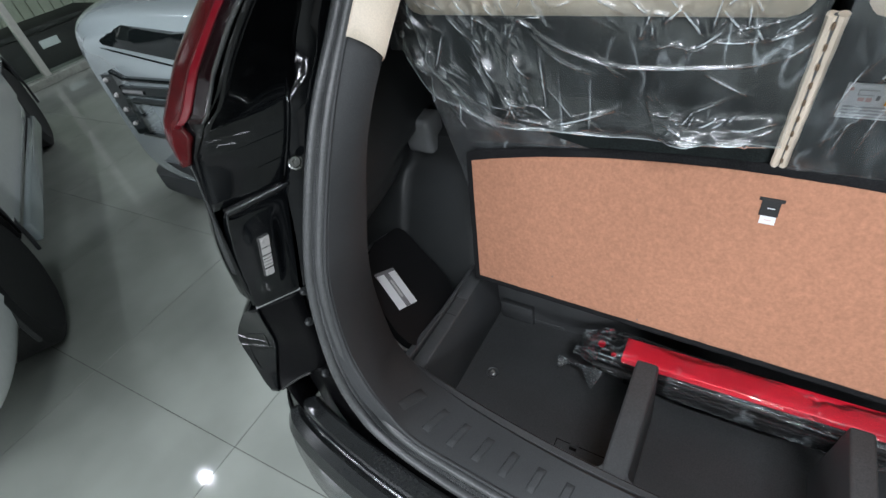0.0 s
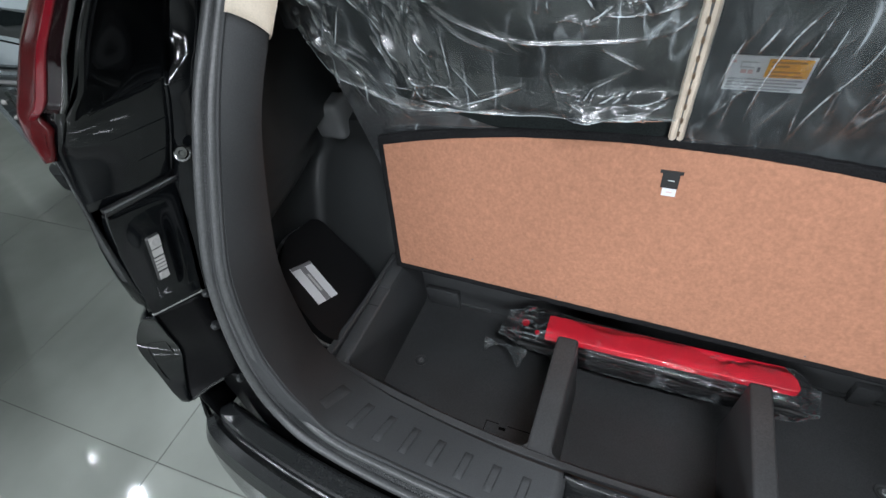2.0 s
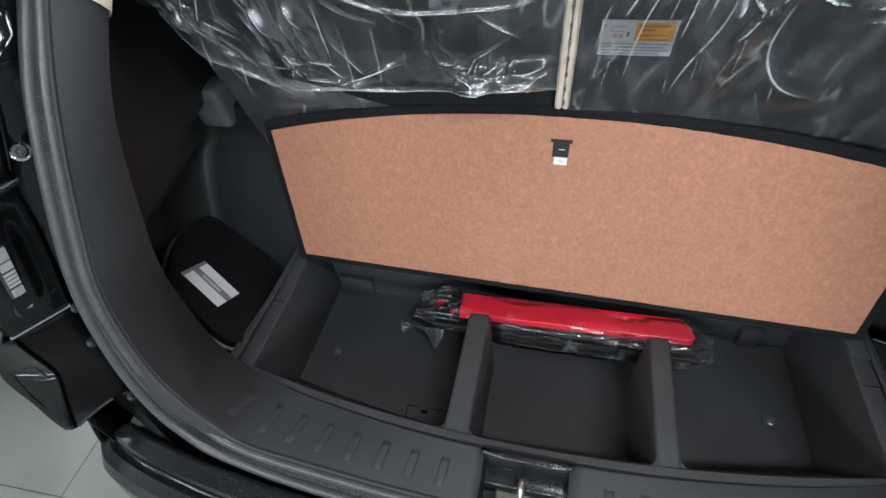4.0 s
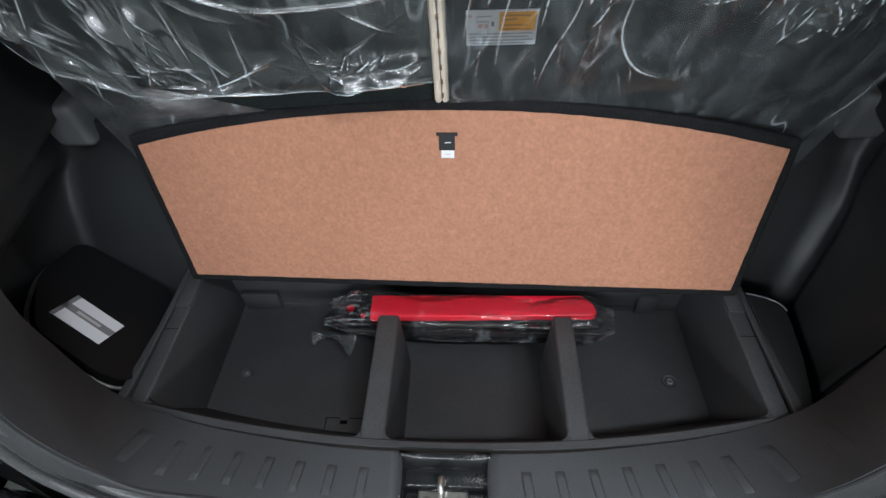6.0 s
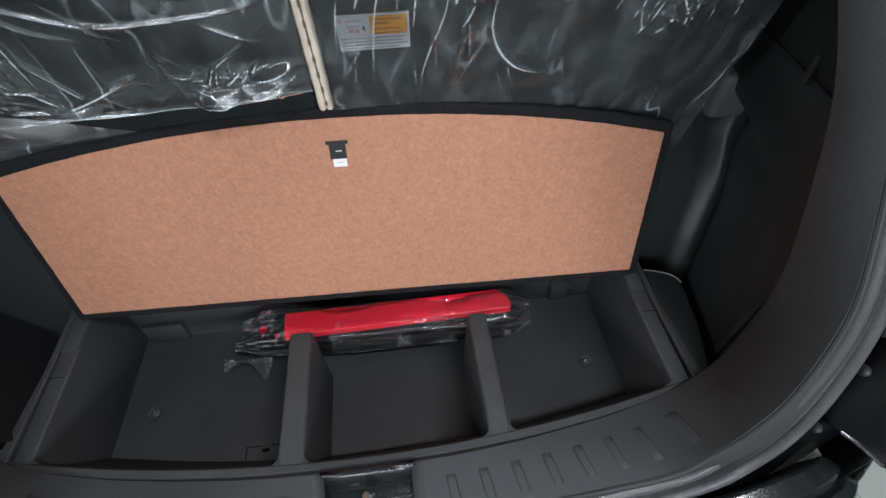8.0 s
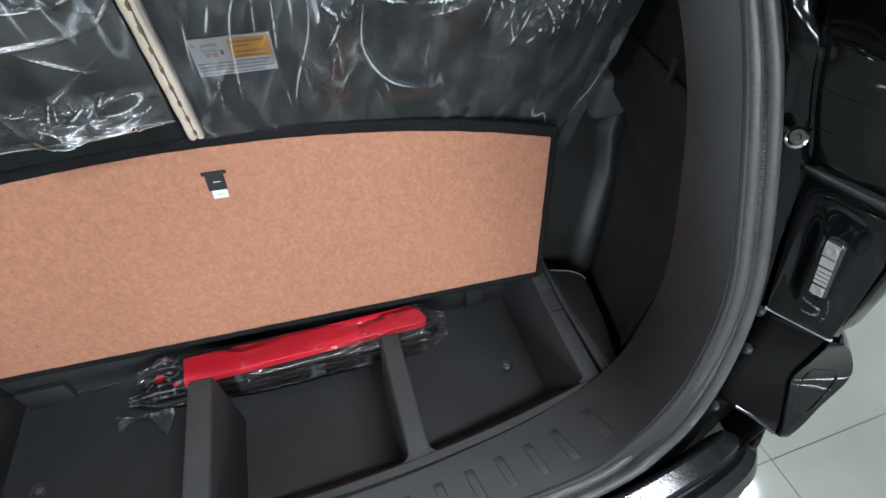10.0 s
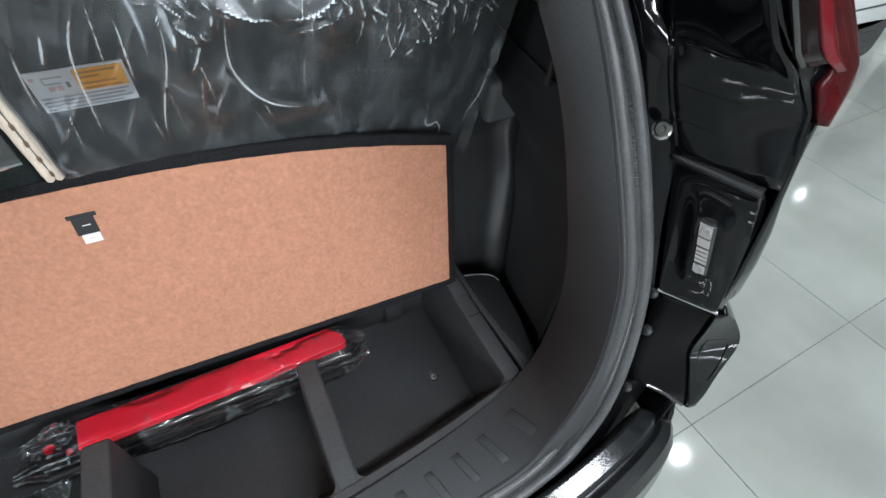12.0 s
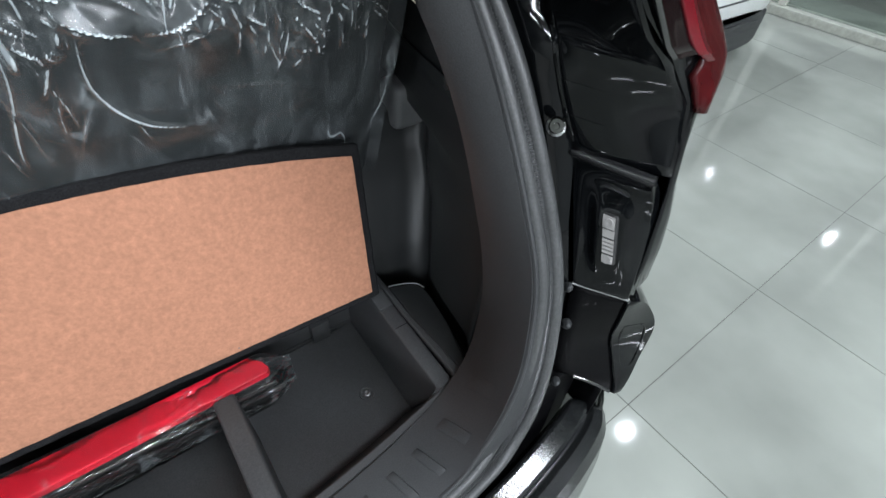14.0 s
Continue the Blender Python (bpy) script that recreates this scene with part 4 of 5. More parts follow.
for x0, x1 in DIVIDERS:
    part("divider", well_wall(x0, x1, 0.168, 0.389, 0.006), PLASTIC, tray, "", True)
for side in (-1, 1):
    bm = well_wall(*sorted((side * 0.459, side * 0.4875)), 0.205, 0.56, 0.003, 0.004)
    wall = part("side_wall", bm, PLASTIC, tray, "", True)
    part("step", box(*sorted((side * 0.460, side * 0.4865)), 0.4, 0.55, RIM - 0.004, RIM + 0.0028, bevel=0.0012), PLASTIC, wall, "", True)
    part("groove", box(*sorted((side * 0.463, side * 0.4865)), 0.3535, 0.3545, RIM - 0.001, RIM + 0.0006), FLANGE, wall)
    # outer flange, widening towards the sill, behind a thin open seam
    ledge = [[(side * x, y, z) for x, z in ((a, RIM - 0.014), (a, RIM), (a + 0.0018, RIM + 0.0024), (b - 0.003, RIM + 0.0024), (b, RIM - 0.001), (b, RIM - 0.02))] for y, a, b in ((0.222, 0.4935, 0.511), (0.30, 0.4915, 0.505), (0.36, 0.489, 0.5), (0.55, 0.4885, 0.499))]
    part("flange", grid(ledge), PLASTIC, wall, "", False)
far_wall = part("far_wall", box(-0.47, 0.47, 0.525, 0.54, BASE - 0.004, RIM), PLASTIC, tray)
for side in (-1, 1):
    part("boss", box(*sorted((side * 0.370, side * (0.407 if side > 0 else 0.447))), 0.5125, 0.53, BASE - 0.002, 0.56, bevel=0.0025), PLASTIC, far_wall, "", True)
    part("foot_ledge", box(*sorted((side * 0.30, side * 0.459)), 0.5215, 0.53, BASE - 0.002, 0.517, bevel=0.0018), PLASTIC, far_wall, "", True)
front = []
for k in range(-24, 25):
    x = 0.505 * k / 24
    yo, yi = 0.162 + 0.059 * abs(x / 0.505) ** 2.3, 0.1765 + 0.058 * (x / 0.505) ** 2
    front.append([(x, yo - 0.001, RIM - 0.04), (x, yo, RIM - 0.003), (x, yo + 0.003, RIM + 0.0015), (x, yi - 0.004, RIM + 0.0015), (x, yi, RIM - 0.003), (x, yi + 0.012, RIM - 0.05), (x, yi + 0.066, BASE - 0.002)])
thick(part("front_rim", grid(front), PLASTIC, tray, "", True), 0.003)

def corner_fill(x, y, sx, sy, r=0.014):
    """A moulded fillet in an inner corner of a well, its hollow towards sx, sy."""
    hollow = [(x + sx * r * (1 - math.sin(a)), y + sy * r * (1 - math.cos(a))) for a in np.linspace(0, math.pi / 2, 7)]
    ring_ = [(x - sx * 0.002, y - sy * 0.002), *hollow]
    bm = bmesh.new()
    hi, lo = [bm.verts.new((u, v, RIM - 0.0005)) for u, v in ring_], [bm.verts.new((u, v + 0.02 * sy, BASE)) for u, v in ring_]
    bm.faces.new(hi), bm.faces.new(lo[::-1])
    for k in range(len(ring_)):
        bm.faces.new((hi[k], hi[k - 1], lo[k - 1], lo[k]))
    return bm


def rim_inner(x):
    return 0.1765 + 0.058 * (x / 0.505) ** 2


for x0, x1 in DIVIDERS:
    part("fillet", corner_fill(x0 + 0.001, rim_inner(x0) - 0.002, -1, 1), PLASTIC, tray, "", True)
    part("fillet", corner_fill(x1 - 0.001, rim_inner(x1) - 0.002, 1, 1), PLASTIC, tray, "", True)
for side in (-1, 1):
    part("fillet", corner_fill(side * 0.460, rim_inner(0.460) - 0.002, -side, 1), PLASTIC, tray, "", True)

# the board stands across the tray, leaning on the seats
board = thing("boot_floor_board", (0, 0.43, RIM), "brown hardboard boot floor board edged in black felt, stood on end", "board")
BU = Vector((math.cos(radians(1.7)), -math.sin(radians(1.7)), 0))
B0, B1 = Vector((0, 0.436, 0.70)), Vector((0.0018, 0.0655, 0.233)).normalized()
BN = BU.cross(B1).normalized()


def on_board(u, v, out=0.0):
    return B0 + BU * u + B1 * v + BN * out


def board_outline(grow, rag=0.0):
    n = 60
    dice = random.Random(5)
    bottom = [(-0.452 - grow + (0.911 + 2 * grow) * k / n, 0.006 - grow + dice.uniform(-rag, rag)) for k in range(n + 1)]
    left, right = [], []
    for k in range(1, 16):
        t = k / 16
        right.append((0.459 + grow + 0.012 * t + dice.uniform(-rag, rag), 0.006 + 0.2425 * t))
        left.append((-0.452 - grow - 0.024 * t + dice.uniform(-rag, rag), 0.006 + 0.2395 * t))
    top = []
    for k in range(n + 1):
        u = 1 - 2 * k / n
        top.append(((0.4735 + grow) * u - 0.0025, 0.247 + 0.0015 * u + grow + 0.054 * (1 - abs(u) ** 2.1) + dice.uniform(-rag, rag)))
    return bottom + right + top + left[::-1]


def slab(outline, out0, out1):
    bm = bmesh.new()
    a = [bm.verts.new(on_board(u, v, out0)) for u, v in outline]
    b = [bm.verts.new(on_board(u, v, out1)) for u, v in outline]
    n = len(a)
    bm.faces.new(a), bm.faces.new(b[::-1])
    for i in range(n):
        bm.faces.new((a[i], a[(i + 1) % n], b[(i + 1) % n], b[i]))
    return bm


felt = soften(part("felt_cover", slab(board_outline(0.014, 0.0006), -0.014, 0.0), CARPET, board, "black felt edging wrapped round the board"), 0.004)
hard = part("hardboard", slab(board_outline(0.0, 0.0004), -0.002, 0.002), BOARD, board)


def board_box(u0, u1, v0, v1, o0, o1, bevel=0.0008):
    bm = box(u0, u1, -o1, -o0, v0, v1, bevel=bevel)
    m = Matrix((*[(BU[i], -BN[i], B1[i], B0[i]) for i in range(3)], (0, 0, 0, 1)))
    bmesh.ops.transform(bm, matrix=m, verts=bm.verts)
    return bm


tab = part("pull_tab", board_box(-0.0135, 0.0095, 0.243, 0.267, 0.0015, 0.004), STRAP, board, "black woven pull tab")
part("slot", board_box(-0.0175, 0.0135, 0.264, 0.2695, 0.0012, 0.0028), STRAP, tab)
part("tag", board_box(-0.0105, 0.0085, 0.231, 0.243, 0.0018, 0.003, 0.0003), WHITE, tab, "white tag")
part("stitch", board_box(-0.005, 0.004, 0.2545, 0.2555, 0.003, 0.0045, 0.0), WHITE, tab)
part("print", board_box(-0.005, 0.0035, 0.2365, 0.2378, 0.002, 0.0034, 0.0), PINK, tab)
for u, v in ((-0.14, 0.012), (0.235, 0.012), (-0.30, 0.05)):
    part("nail_hole", board_box(u - 0.0012, u + 0.0012, v - 0.0012, v + 0.0012, 0.0, 0.0024, 0.0003), INK, hard)

# rear seat backs lean towards the boot
SEAT = Matrix.Translation((0, 0.489, 1.12)) @ Matrix.Rotation(math.atan(0.3), 4, "X")


def seat_box(x0, x1, d0, d1, s0, s1, bevel=0.0, segments=3):
    """A box in the seat's own frame: x across, d into the car, s up the back."""
    bm = box(x0, x1, d0, d1, s0, s1, bevel=bevel, segments=segments)
    bmesh.ops.transform(bm, matrix=SEAT, verts=bm.verts)
    return bm


seat = thing("rear_seat", (0, 0.6, 0.48), "split rear seat back, black carpet with cream leather edges", "car seat")
for x0, x1, e in ((-0.523, -0.013, 0), (0.005, 0.545, 1)):
    back = part("backrest", seat_box(x0, x1, 0.0, 0.11, -0.52, 0.20, 0.018), SEATBACK, seat, "black carpeted seat back", True)
    part("top_roll", seat_box(x0 - 0.002, x1 + 0.002, -0.006, 0.125, 0.08, 0.235, 0.035, 5), CREAM, seat, "cream leather top of the seat", True)
# the cream edges that meet at the split
for x in (-0.0088, 0.0006):
    path = [SEAT @ Vector((x + 0.0015 * math.sin(9 * s), 0.001, s)) for s in np.linspace(-0.125, 0.1, 26)]
    part("piping", tube(path, lambda i: 0.0054 + 0.0003 * math.sin(i * 1.3), 8), CREAM, seat, "cream leather edge at the split", True)
path = [SEAT @ Vector((-0.004, 0.0, s)) for s in np.linspace(-0.125, 0.1, 8)]
part("gap", tube(path, 0.003, 6), INK, seat)
for s in np.linspace(-0.11, 0.09, 9):
    part("stitch", seat_box(-0.0055, -0.0025, -0.0065, -0.003, s - 0.004, s + 0.004, 0.0008, 1), SHADE, seat)

# printed warning label
LX, LS = 0.029, -0.029
note = part("warning_label", seat_box(LX, LX + 0.082, -0.0022, -0.0004, LS, LS + 0.049, 0.0004, 1), WHITE, seat, "white and yellow printed label")
part("yellow_field", seat_box(LX + 0.038, LX + 0.0795, -0.003, -0.0021, LS + 0.0215, LS + 0.0465), YELLOW, note)
for k, w in enumerate((0.033, 0.018, 0.03, 0.034)):
    part("text_bar", seat_box(LX + 0.0405, LX + 0.0405 + w, -0.0034, -0.0029, LS + 0.0415 - 0.0055 * k - (0.002 if k > 1 else 0), LS + 0.0437 - 0.0055 * k - (0.002 if k > 1 else 0)), BROWN_INK, note)
for k, w in enumerate((0.074, 0.07, 0.076, 0.066)):
    part("text_bar", seat_box(LX + 0.003, LX + 0.003 + w, -0.003, -0.0021, LS + 0.0165 - 0.0046 * k, LS + 0.0182 - 0.0046 * k), SOFT_INK, note)
for u, v, w, h, ink in ((0.003, 0.040, 0.0035, 0.0035, PINK), (0.012, 0.0335, 0.014, 0.0012, PALE_INK), (0.012, 0.0405, 0.017, 0.0012, PALE_INK), (0.0115, 0.034, 0.0012, 0.007, PALE_INK), (0.0135, 0.026, 0.0055, 0.0045, PINK), (0.0205, 0.0255, 0.005, 0.005, PINK), (0.029, 0.028, 0.003, 0.006, GREY_INK)):
    part("picture_bar", seat_box(LX + u, LX + u + w, -0.003, -0.0021, LS + v, LS + v + h), ink, note)

# clear film over the seats: thin sheets that lie slack with long sharp folds and a few crumpled patches
def film(label, x0, x1, low, high, folds, seed, off, hang, mat, patches=(), swells=()):
    """A slack sheet over the seat between two edges: nearly flat, broken by straight sharp creases.
    low(x) and high(x): its ends up the back; folds: (width, path) of the long ones;
    patches of short creases: (x, s, reach across, reach up, count, lean, spread, length, width); swells: (x, s, reach across, reach up, height)."""
    dice = random.Random(seed)
    nu, nv = int((x1 - x0) / 0.0014), 260
    across = np.linspace(x0, x1, nu)
    ends = np.array([(low(u), high(u)) for u in across])
    u = np.repeat(across[:, None], nv, 1)
    v = ends[:, :1] + (ends[:, 1:] - ends[:, :1]) * np.linspace(0, 1, nv)[None, :]
    lines = [(0.5 * width, curve_through([(a, 0.0, b) for a, b in path], 5 if len(path) > 2 else 1)) for width, *path in folds]
    for px, ps, ra, rb, count, lean, spread, length, width in patches:
        for _ in range(count):
            a, b, turn = px + dice.uniform(-1, 1) * ra, ps + dice.uniform(-1, 1) * rb, lean + dice.gauss(0, spread)
            half = 0.5 * length * dice.uniform(0.4, 1.3)
            lines.append((width * dice.uniform(0.6, 1.3), [Vector((a - half * math.cos(turn), 0, b - half * math.sin(turn))), Vector((a + half * math.cos(turn), 0, b + half * math.sin(turn)))]))
    height = np.zeros_like(u)
    for width, line in lines:
        n = len(line) - 1
        best, side, along = np.full_like(u, 9.0), np.ones_like(u), np.zeros_like(u)
        for k in range(n):
            ax, az, dx, dz = line[k].x, line[k].z, line[k + 1].x - line[k].x, line[k + 1].z - line[k].z
            t = np.clip(((u - ax) * dx + (v - az) * dz) / (dx * dx + dz * dz + 1e-12), 0, 1)
            ex, ez = u - ax - t * dx, v - az - t * dz
            d = np.hypot(ex, ez)
            near = d < best
            best, side, along = np.where(near, d, best), np.where(near, ez / (d + 1e-9), side), np.where(near, (k + t) / n, along)
        # a fold hangs over: its upper face slopes, its lower one is tucked under
        reach = width * np.interp(side, (-1, -0.3, 0.3, 1), (0.55, 0.8, 1.1, 0.9) if width < 0.012 else (0.15, 0.45, 0.9, 0.9))
        crest = (dice.uniform(0.7, 1.8) if width < 0.012 else 0.78) * width * np.sin(math.pi * (0.04 + 0.92 * along))
        height = np.maximum(height, 0.35 * height + crest * np.clip(1.08 - np.hypot(best, 0.0013) / reach, 0, 1))
    for a, b, ra, rb, up in swells:
        height = height + up * np.exp(-((u - a) / ra) ** 2 - ((v - b) / np.where(v > b, rb, 2.2 * rb)) ** 2)
    height = height + 0.0016 * np.sin(19 * u + 31 * v + seed) + 0.001 * np.sin(47 * u - 23 * v)
    tied = np.clip((v + 0.15) / 0.06, 0.12, 1)
    deep = -np.maximum(0.0015, off + height * tied + hang * np.clip(0.1 - v, 0, 0.2) ** 1.15 * np.clip((v + 0.13) / 0.06, 0, 1))
    deep += -0.008 * np.clip((v + 0.02) / 0.12, 0, 1) + 22 * np.maximum(0, v - 0.185) ** 2
    rows = [[SEAT @ Vector((u[i, k], deep[i, k], v[i, k])) for k in range(nv)] for i in range(nu)]
    cover = thing("seat_cover", SEAT @ Vector(((x0 + x1) / 2, 0, 0)), label, "plastic cover", "seat covers")
    part("sheet", grid(rows), mat, cover, "", True)
    # the cut edge, folded over on itself
    hem = []
    for i in range(nu):
        up = 0.0035 + 0.002 * math.sin(25 * across[i] + seed) + 0.0008 * math.sin(90 * across[i])
        hem.append([SEAT @ Vector((across[i], deep[i, 0] - 0.001 - d, v[i, 0] + t * up)) for t, d in ((-0.2, 0.0), (0.3, 0.0012), (1.0, 0.0003))])
    part("hem", grid(hem), FILM_HEM, cover, "whitened folded edge", True)
    return cover


FOLDS_LEFT_A = [
    (0.009, (-0.329, 0.095), (-0.283, 0.058), (-0.202, 0.036), (-0.091, 0.043), (-0.03, 0.055)), (0.008, (-0.326, 0.082), (-0.286, 0.037), (-0.238, 0.018)), (0.0063, (-0.397, 0.091), (-0.385, 0.0), (-0.36, -0.065)), (0.0055, (-0.391, 0.076), (-0.357, -0.018)),
    (0.0061, (-0.377, 0.062), (-0.359, -0.079)), (0.007, (-0.351, 0.07), (-0.306, -0.012), (-0.269, -0.06)), (0.008, (-0.314, 0.061), (-0.312, -0.049)), (0.0059, (-0.34, 0.092), (-0.337, 0.026)),
    (0.008, (-0.508, 0.05), (-0.504, -0.019), (-0.438, -0.075), (-0.361, -0.086), (-0.26, -0.086), (-0.215, -0.087), (-0.076, -0.069), (-0.016, -0.064)), (0.013, (-0.336, -0.081), (-0.211, -0.036))]
FOLDS_LEFT_B = [
    (0.005, (-0.22, -0.086), (-0.128, -0.032), (-0.016, 0.043)), (0.008, (-0.095, 0.091), (-0.131, 0.06)), (0.006, (-0.06, 0.092), (-0.10, 0.072)), (0.007, (-0.084, -0.004), (-0.151, -0.052)),
    (0.004, (-0.194, -0.005), (-0.176, -0.036)), (0.004, (-0.18, -0.003), (-0.157, -0.024)), (0.0067, (-0.515, 0.095), (-0.528, 0.05), (-0.51, -0.02)), (0.0059, (-0.49, 0.057), (-0.506, -0.024)),
    (0.0063, (-0.47, 0.09), (-0.50, 0.02)), (0.0063, (-0.45, 0.085), (-0.49, 0.0)), (0.0059, (-0.475, 0.01), (-0.43, -0.06)), (0.0059, (-0.30, 0.17), (-0.34, 0.105)),
    (0.0057, (-0.12, 0.16), (-0.09, 0.108)), (0.0055, (-0.04, 0.17), (-0.07, 0.11)), (0.0055, (-0.22, 0.15), (-0.20, 0.115))]
FOLDS_LEFT_C = [
    (0.0059, (-0.41, 0.15), (-0.44, 0.10)), (0.0059, (-0.15, -0.05), (-0.03, -0.022)), (0.0061, (-0.12, -0.062), (-0.03, -0.05)), (0.0055, (-0.105, -0.035), (-0.05, -0.062)),
    (0.007, (-0.33, -0.03), (-0.30, -0.07)), (0.004, (-0.25, 0.0), (-0.24, -0.05)), (0.0079, (-0.135, -0.062), (-0.06, -0.05)), (0.02, (-0.08, -0.045), (-0.025, -0.03)),
    (0.0071, (-0.11, -0.04), (-0.075, -0.066)), (0.0067, (-0.05, -0.06), (-0.022, -0.04)), (0.0067, (-0.36, 0.03), (-0.35, -0.03)), (0.0063, (-0.33, 0.01), (-0.325, -0.05))]
FACETS_LEFT = [(0.036, (-0.155, -0.078), (-0.09, -0.066)), (0.034, (-0.10, -0.066), (-0.035, -0.058)), (0.032, (-0.405, 0.045), (-0.375, 0.0)), (0.03, (-0.355, 0.05), (-0.33, 0.01)), (0.03, (-0.52, 0.05), (-0.49, 0.01)), (0.03, (-0.33, -0.075), (-0.26, -0.078))]
FOLDS_LEFT = FOLDS_LEFT_A + FOLDS_LEFT_B + FOLDS_LEFT_C + FACETS_LEFT
FOLDS_RIGHT_A = [
    (0.008, (0.20, 0.098), (0.166, 0.053)), (0.007, (0.207, 0.097), (0.27, 0.033)), (0.009, (0.27, 0.033), (0.336, 0.05)), (0.0070, (0.352, 0.066), (0.347, 0.001)),
    (0.006, (0.267, 0.072), (0.287, 0.036)), (0.009, (0.402, 0.032), (0.396, 0.0), (0.385, -0.042)), (0.0070, (0.43, 0.06), (0.418, 0.01)), (0.008, (0.458, 0.049), (0.478, 0.031)),
    (0.005, (0.494, 0.018), (0.507, -0.072)), (0.005, (0.168, 0.06), (0.178, 0.0), (0.182, -0.06)), (0.005, (0.509, -0.013), (0.508, -0.08)), (0.0074, (0.30, 0.09), (0.32, 0.06)),
    (0.0070, (0.44, 0.09), (0.47, 0.06)), (0.0070, (0.25, 0.085), (0.285, 0.06)), (0.008, (0.375, 0.09), (0.385, 0.05))]
FOLDS_RIGHT_B = [
    (0.009, (0.16, 0.16), (0.13, 0.09)), (0.009, (0.33, 0.15), (0.35, 0.10)), (0.0082, (0.215, 0.09), (0.24, 0.05)), (0.0078, (0.31, 0.088), (0.338, 0.045)),
    (0.0076, (0.415, 0.085), (0.432, 0.04)), (0.0074, (0.447, 0.03), (0.44, -0.005)), (0.0078, (0.49, 0.085), (0.50, 0.03)), (0.0074, (0.375, 0.07), (0.372, 0.02)),
    (0.0078, (0.275, 0.095), (0.262, 0.06)), (0.008, (0.418, -0.005), (0.405, -0.03)), (0.01, (0.465, 0.02), (0.47, -0.02))]
FOLDS_RIGHT_C = [
    (0.007, (0.155, 0.10), (0.150, 0.03), (0.128, -0.05), (0.118, -0.10)), (0.006, (0.182, 0.03), (0.170, -0.03), (0.165, -0.095)), (0.006, (0.05, 0.10), (0.032, 0.03), (0.022, -0.05)), (0.006, (0.10, 0.095), (0.075, 0.035), (0.06, -0.10)),
    (0.009, (0.215, 0.09), (0.205, 0.0), (0.235, -0.06), (0.29, -0.085)), (0.006, (0.225, -0.03), (0.24, -0.10)), (0.005, (0.30, -0.03), (0.37, -0.05), (0.47, -0.065)), (0.005, (0.31, -0.025), (0.33, -0.055))]
# broad facets that look up at the ceiling
FACETS_RIGHT = [(0.045, (0.195, 0.078), (0.255, 0.052)), (0.04, (0.265, 0.052), (0.325, 0.078)), (0.034, (0.352, 0.055), (0.38, 0.035)), (0.03, (0.16, 0.07), (0.185, 0.045)), (0.03, (0.45, 0.065), (0.485, 0.05)), (0.028, (0.405, 0.06), (0.44, 0.04))]
FOLDS_RIGHT = FOLDS_RIGHT_A + FOLDS_RIGHT_B + FOLDS_RIGHT_C + FACETS_RIGHT


def hem_line(x):
    """Where the loose cover ends on the left seat back."""
    return float(np.interp(x, (-0.54, -0.515, -0.50, -0.438, -0.361, -0.22, -0.076, -0.012), (0.06, 0.0, -0.03, -0.078, -0.089, -0.09, -0.072, -0.067)))


def tight_top(x):
    return float(np.interp(x, (-0.525, -0.42, -0.25), (hem_line(-0.525) - 0.004, hem_line(-0.42) - 0.004, -0.14)))


# crumpled ends and top of the loose cover, the white bunch at its hem, the drawn-out middle
LEFT_PATCHES = ((-0.37, 0.02, 0.035, 0.07, 46, -1.25, 0.35, 0.05, 0.0038), (-0.505, 0.03, 0.025, 0.06, 26, -1.3, 0.6, 0.04, 0.0036), (-0.095, -0.048, 0.06, 0.018, 40, 0.35, 0.5, 0.035, 0.0036), (-0.28, 0.115, 0.24, 0.03, 60, -1.0, 0.8, 0.05, 0.0042),
                (-0.09, 0.08, 0.07, 0.02, 16, 0.4, 0.5, 0.05, 0.004), (-0.30, -0.06, 0.10, 0.025, 20, 0.1, 0.4, 0.07, 0.003), (-0.22, 0.0, 0.14, 0.05, 16, -0.8, 0.3, 0.06, 0.0025), (-0.44, -0.02, 0.04, 0.05, 12, -0.9, 0.3, 0.06, 0.003))
RIGHT_PATCHES = ((0.425, 0.03, 0.018, 0.05, 60, -1.3, 0.7, 0.018, 0.0034), (0.27, 0.08, 0.10, 0.03, 56, -0.6, 0.7, 0.05, 0.0045), (0.49, 0.04, 0.02, 0.05, 22, -1.4, 0.3, 0.045, 0.0034), (0.18, 0.07, 0.03, 0.04, 22, -1.2, 0.5, 0.04, 0.0042), (0.28, 0.125, 0.25, 0.03, 50, -1.1, 0.7, 0.05, 0.0042),
                 (0.10, 0.0, 0.09, 0.08, 26, 1.2, 0.22, 0.10, 0.0026), (0.30, -0.04, 0.16, 0.04, 18, -0.5, 0.4, 0.06, 0.0022), (0.37, 0.04, 0.025, 0.045, 26, -1.5, 0.25, 0.06, 0.0045), (0.46, 0.06, 0.06, 0.04, 40, -1.3, 0.5, 0.04, 0.004))
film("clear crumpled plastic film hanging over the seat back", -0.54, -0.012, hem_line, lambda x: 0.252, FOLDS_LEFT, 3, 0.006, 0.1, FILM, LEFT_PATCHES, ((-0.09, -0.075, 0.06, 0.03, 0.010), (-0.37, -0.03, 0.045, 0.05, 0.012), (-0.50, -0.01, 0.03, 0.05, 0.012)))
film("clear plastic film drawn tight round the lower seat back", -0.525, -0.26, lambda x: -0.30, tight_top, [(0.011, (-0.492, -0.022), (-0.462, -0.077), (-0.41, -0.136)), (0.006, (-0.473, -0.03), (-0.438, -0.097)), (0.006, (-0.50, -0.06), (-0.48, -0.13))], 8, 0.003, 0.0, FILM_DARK)
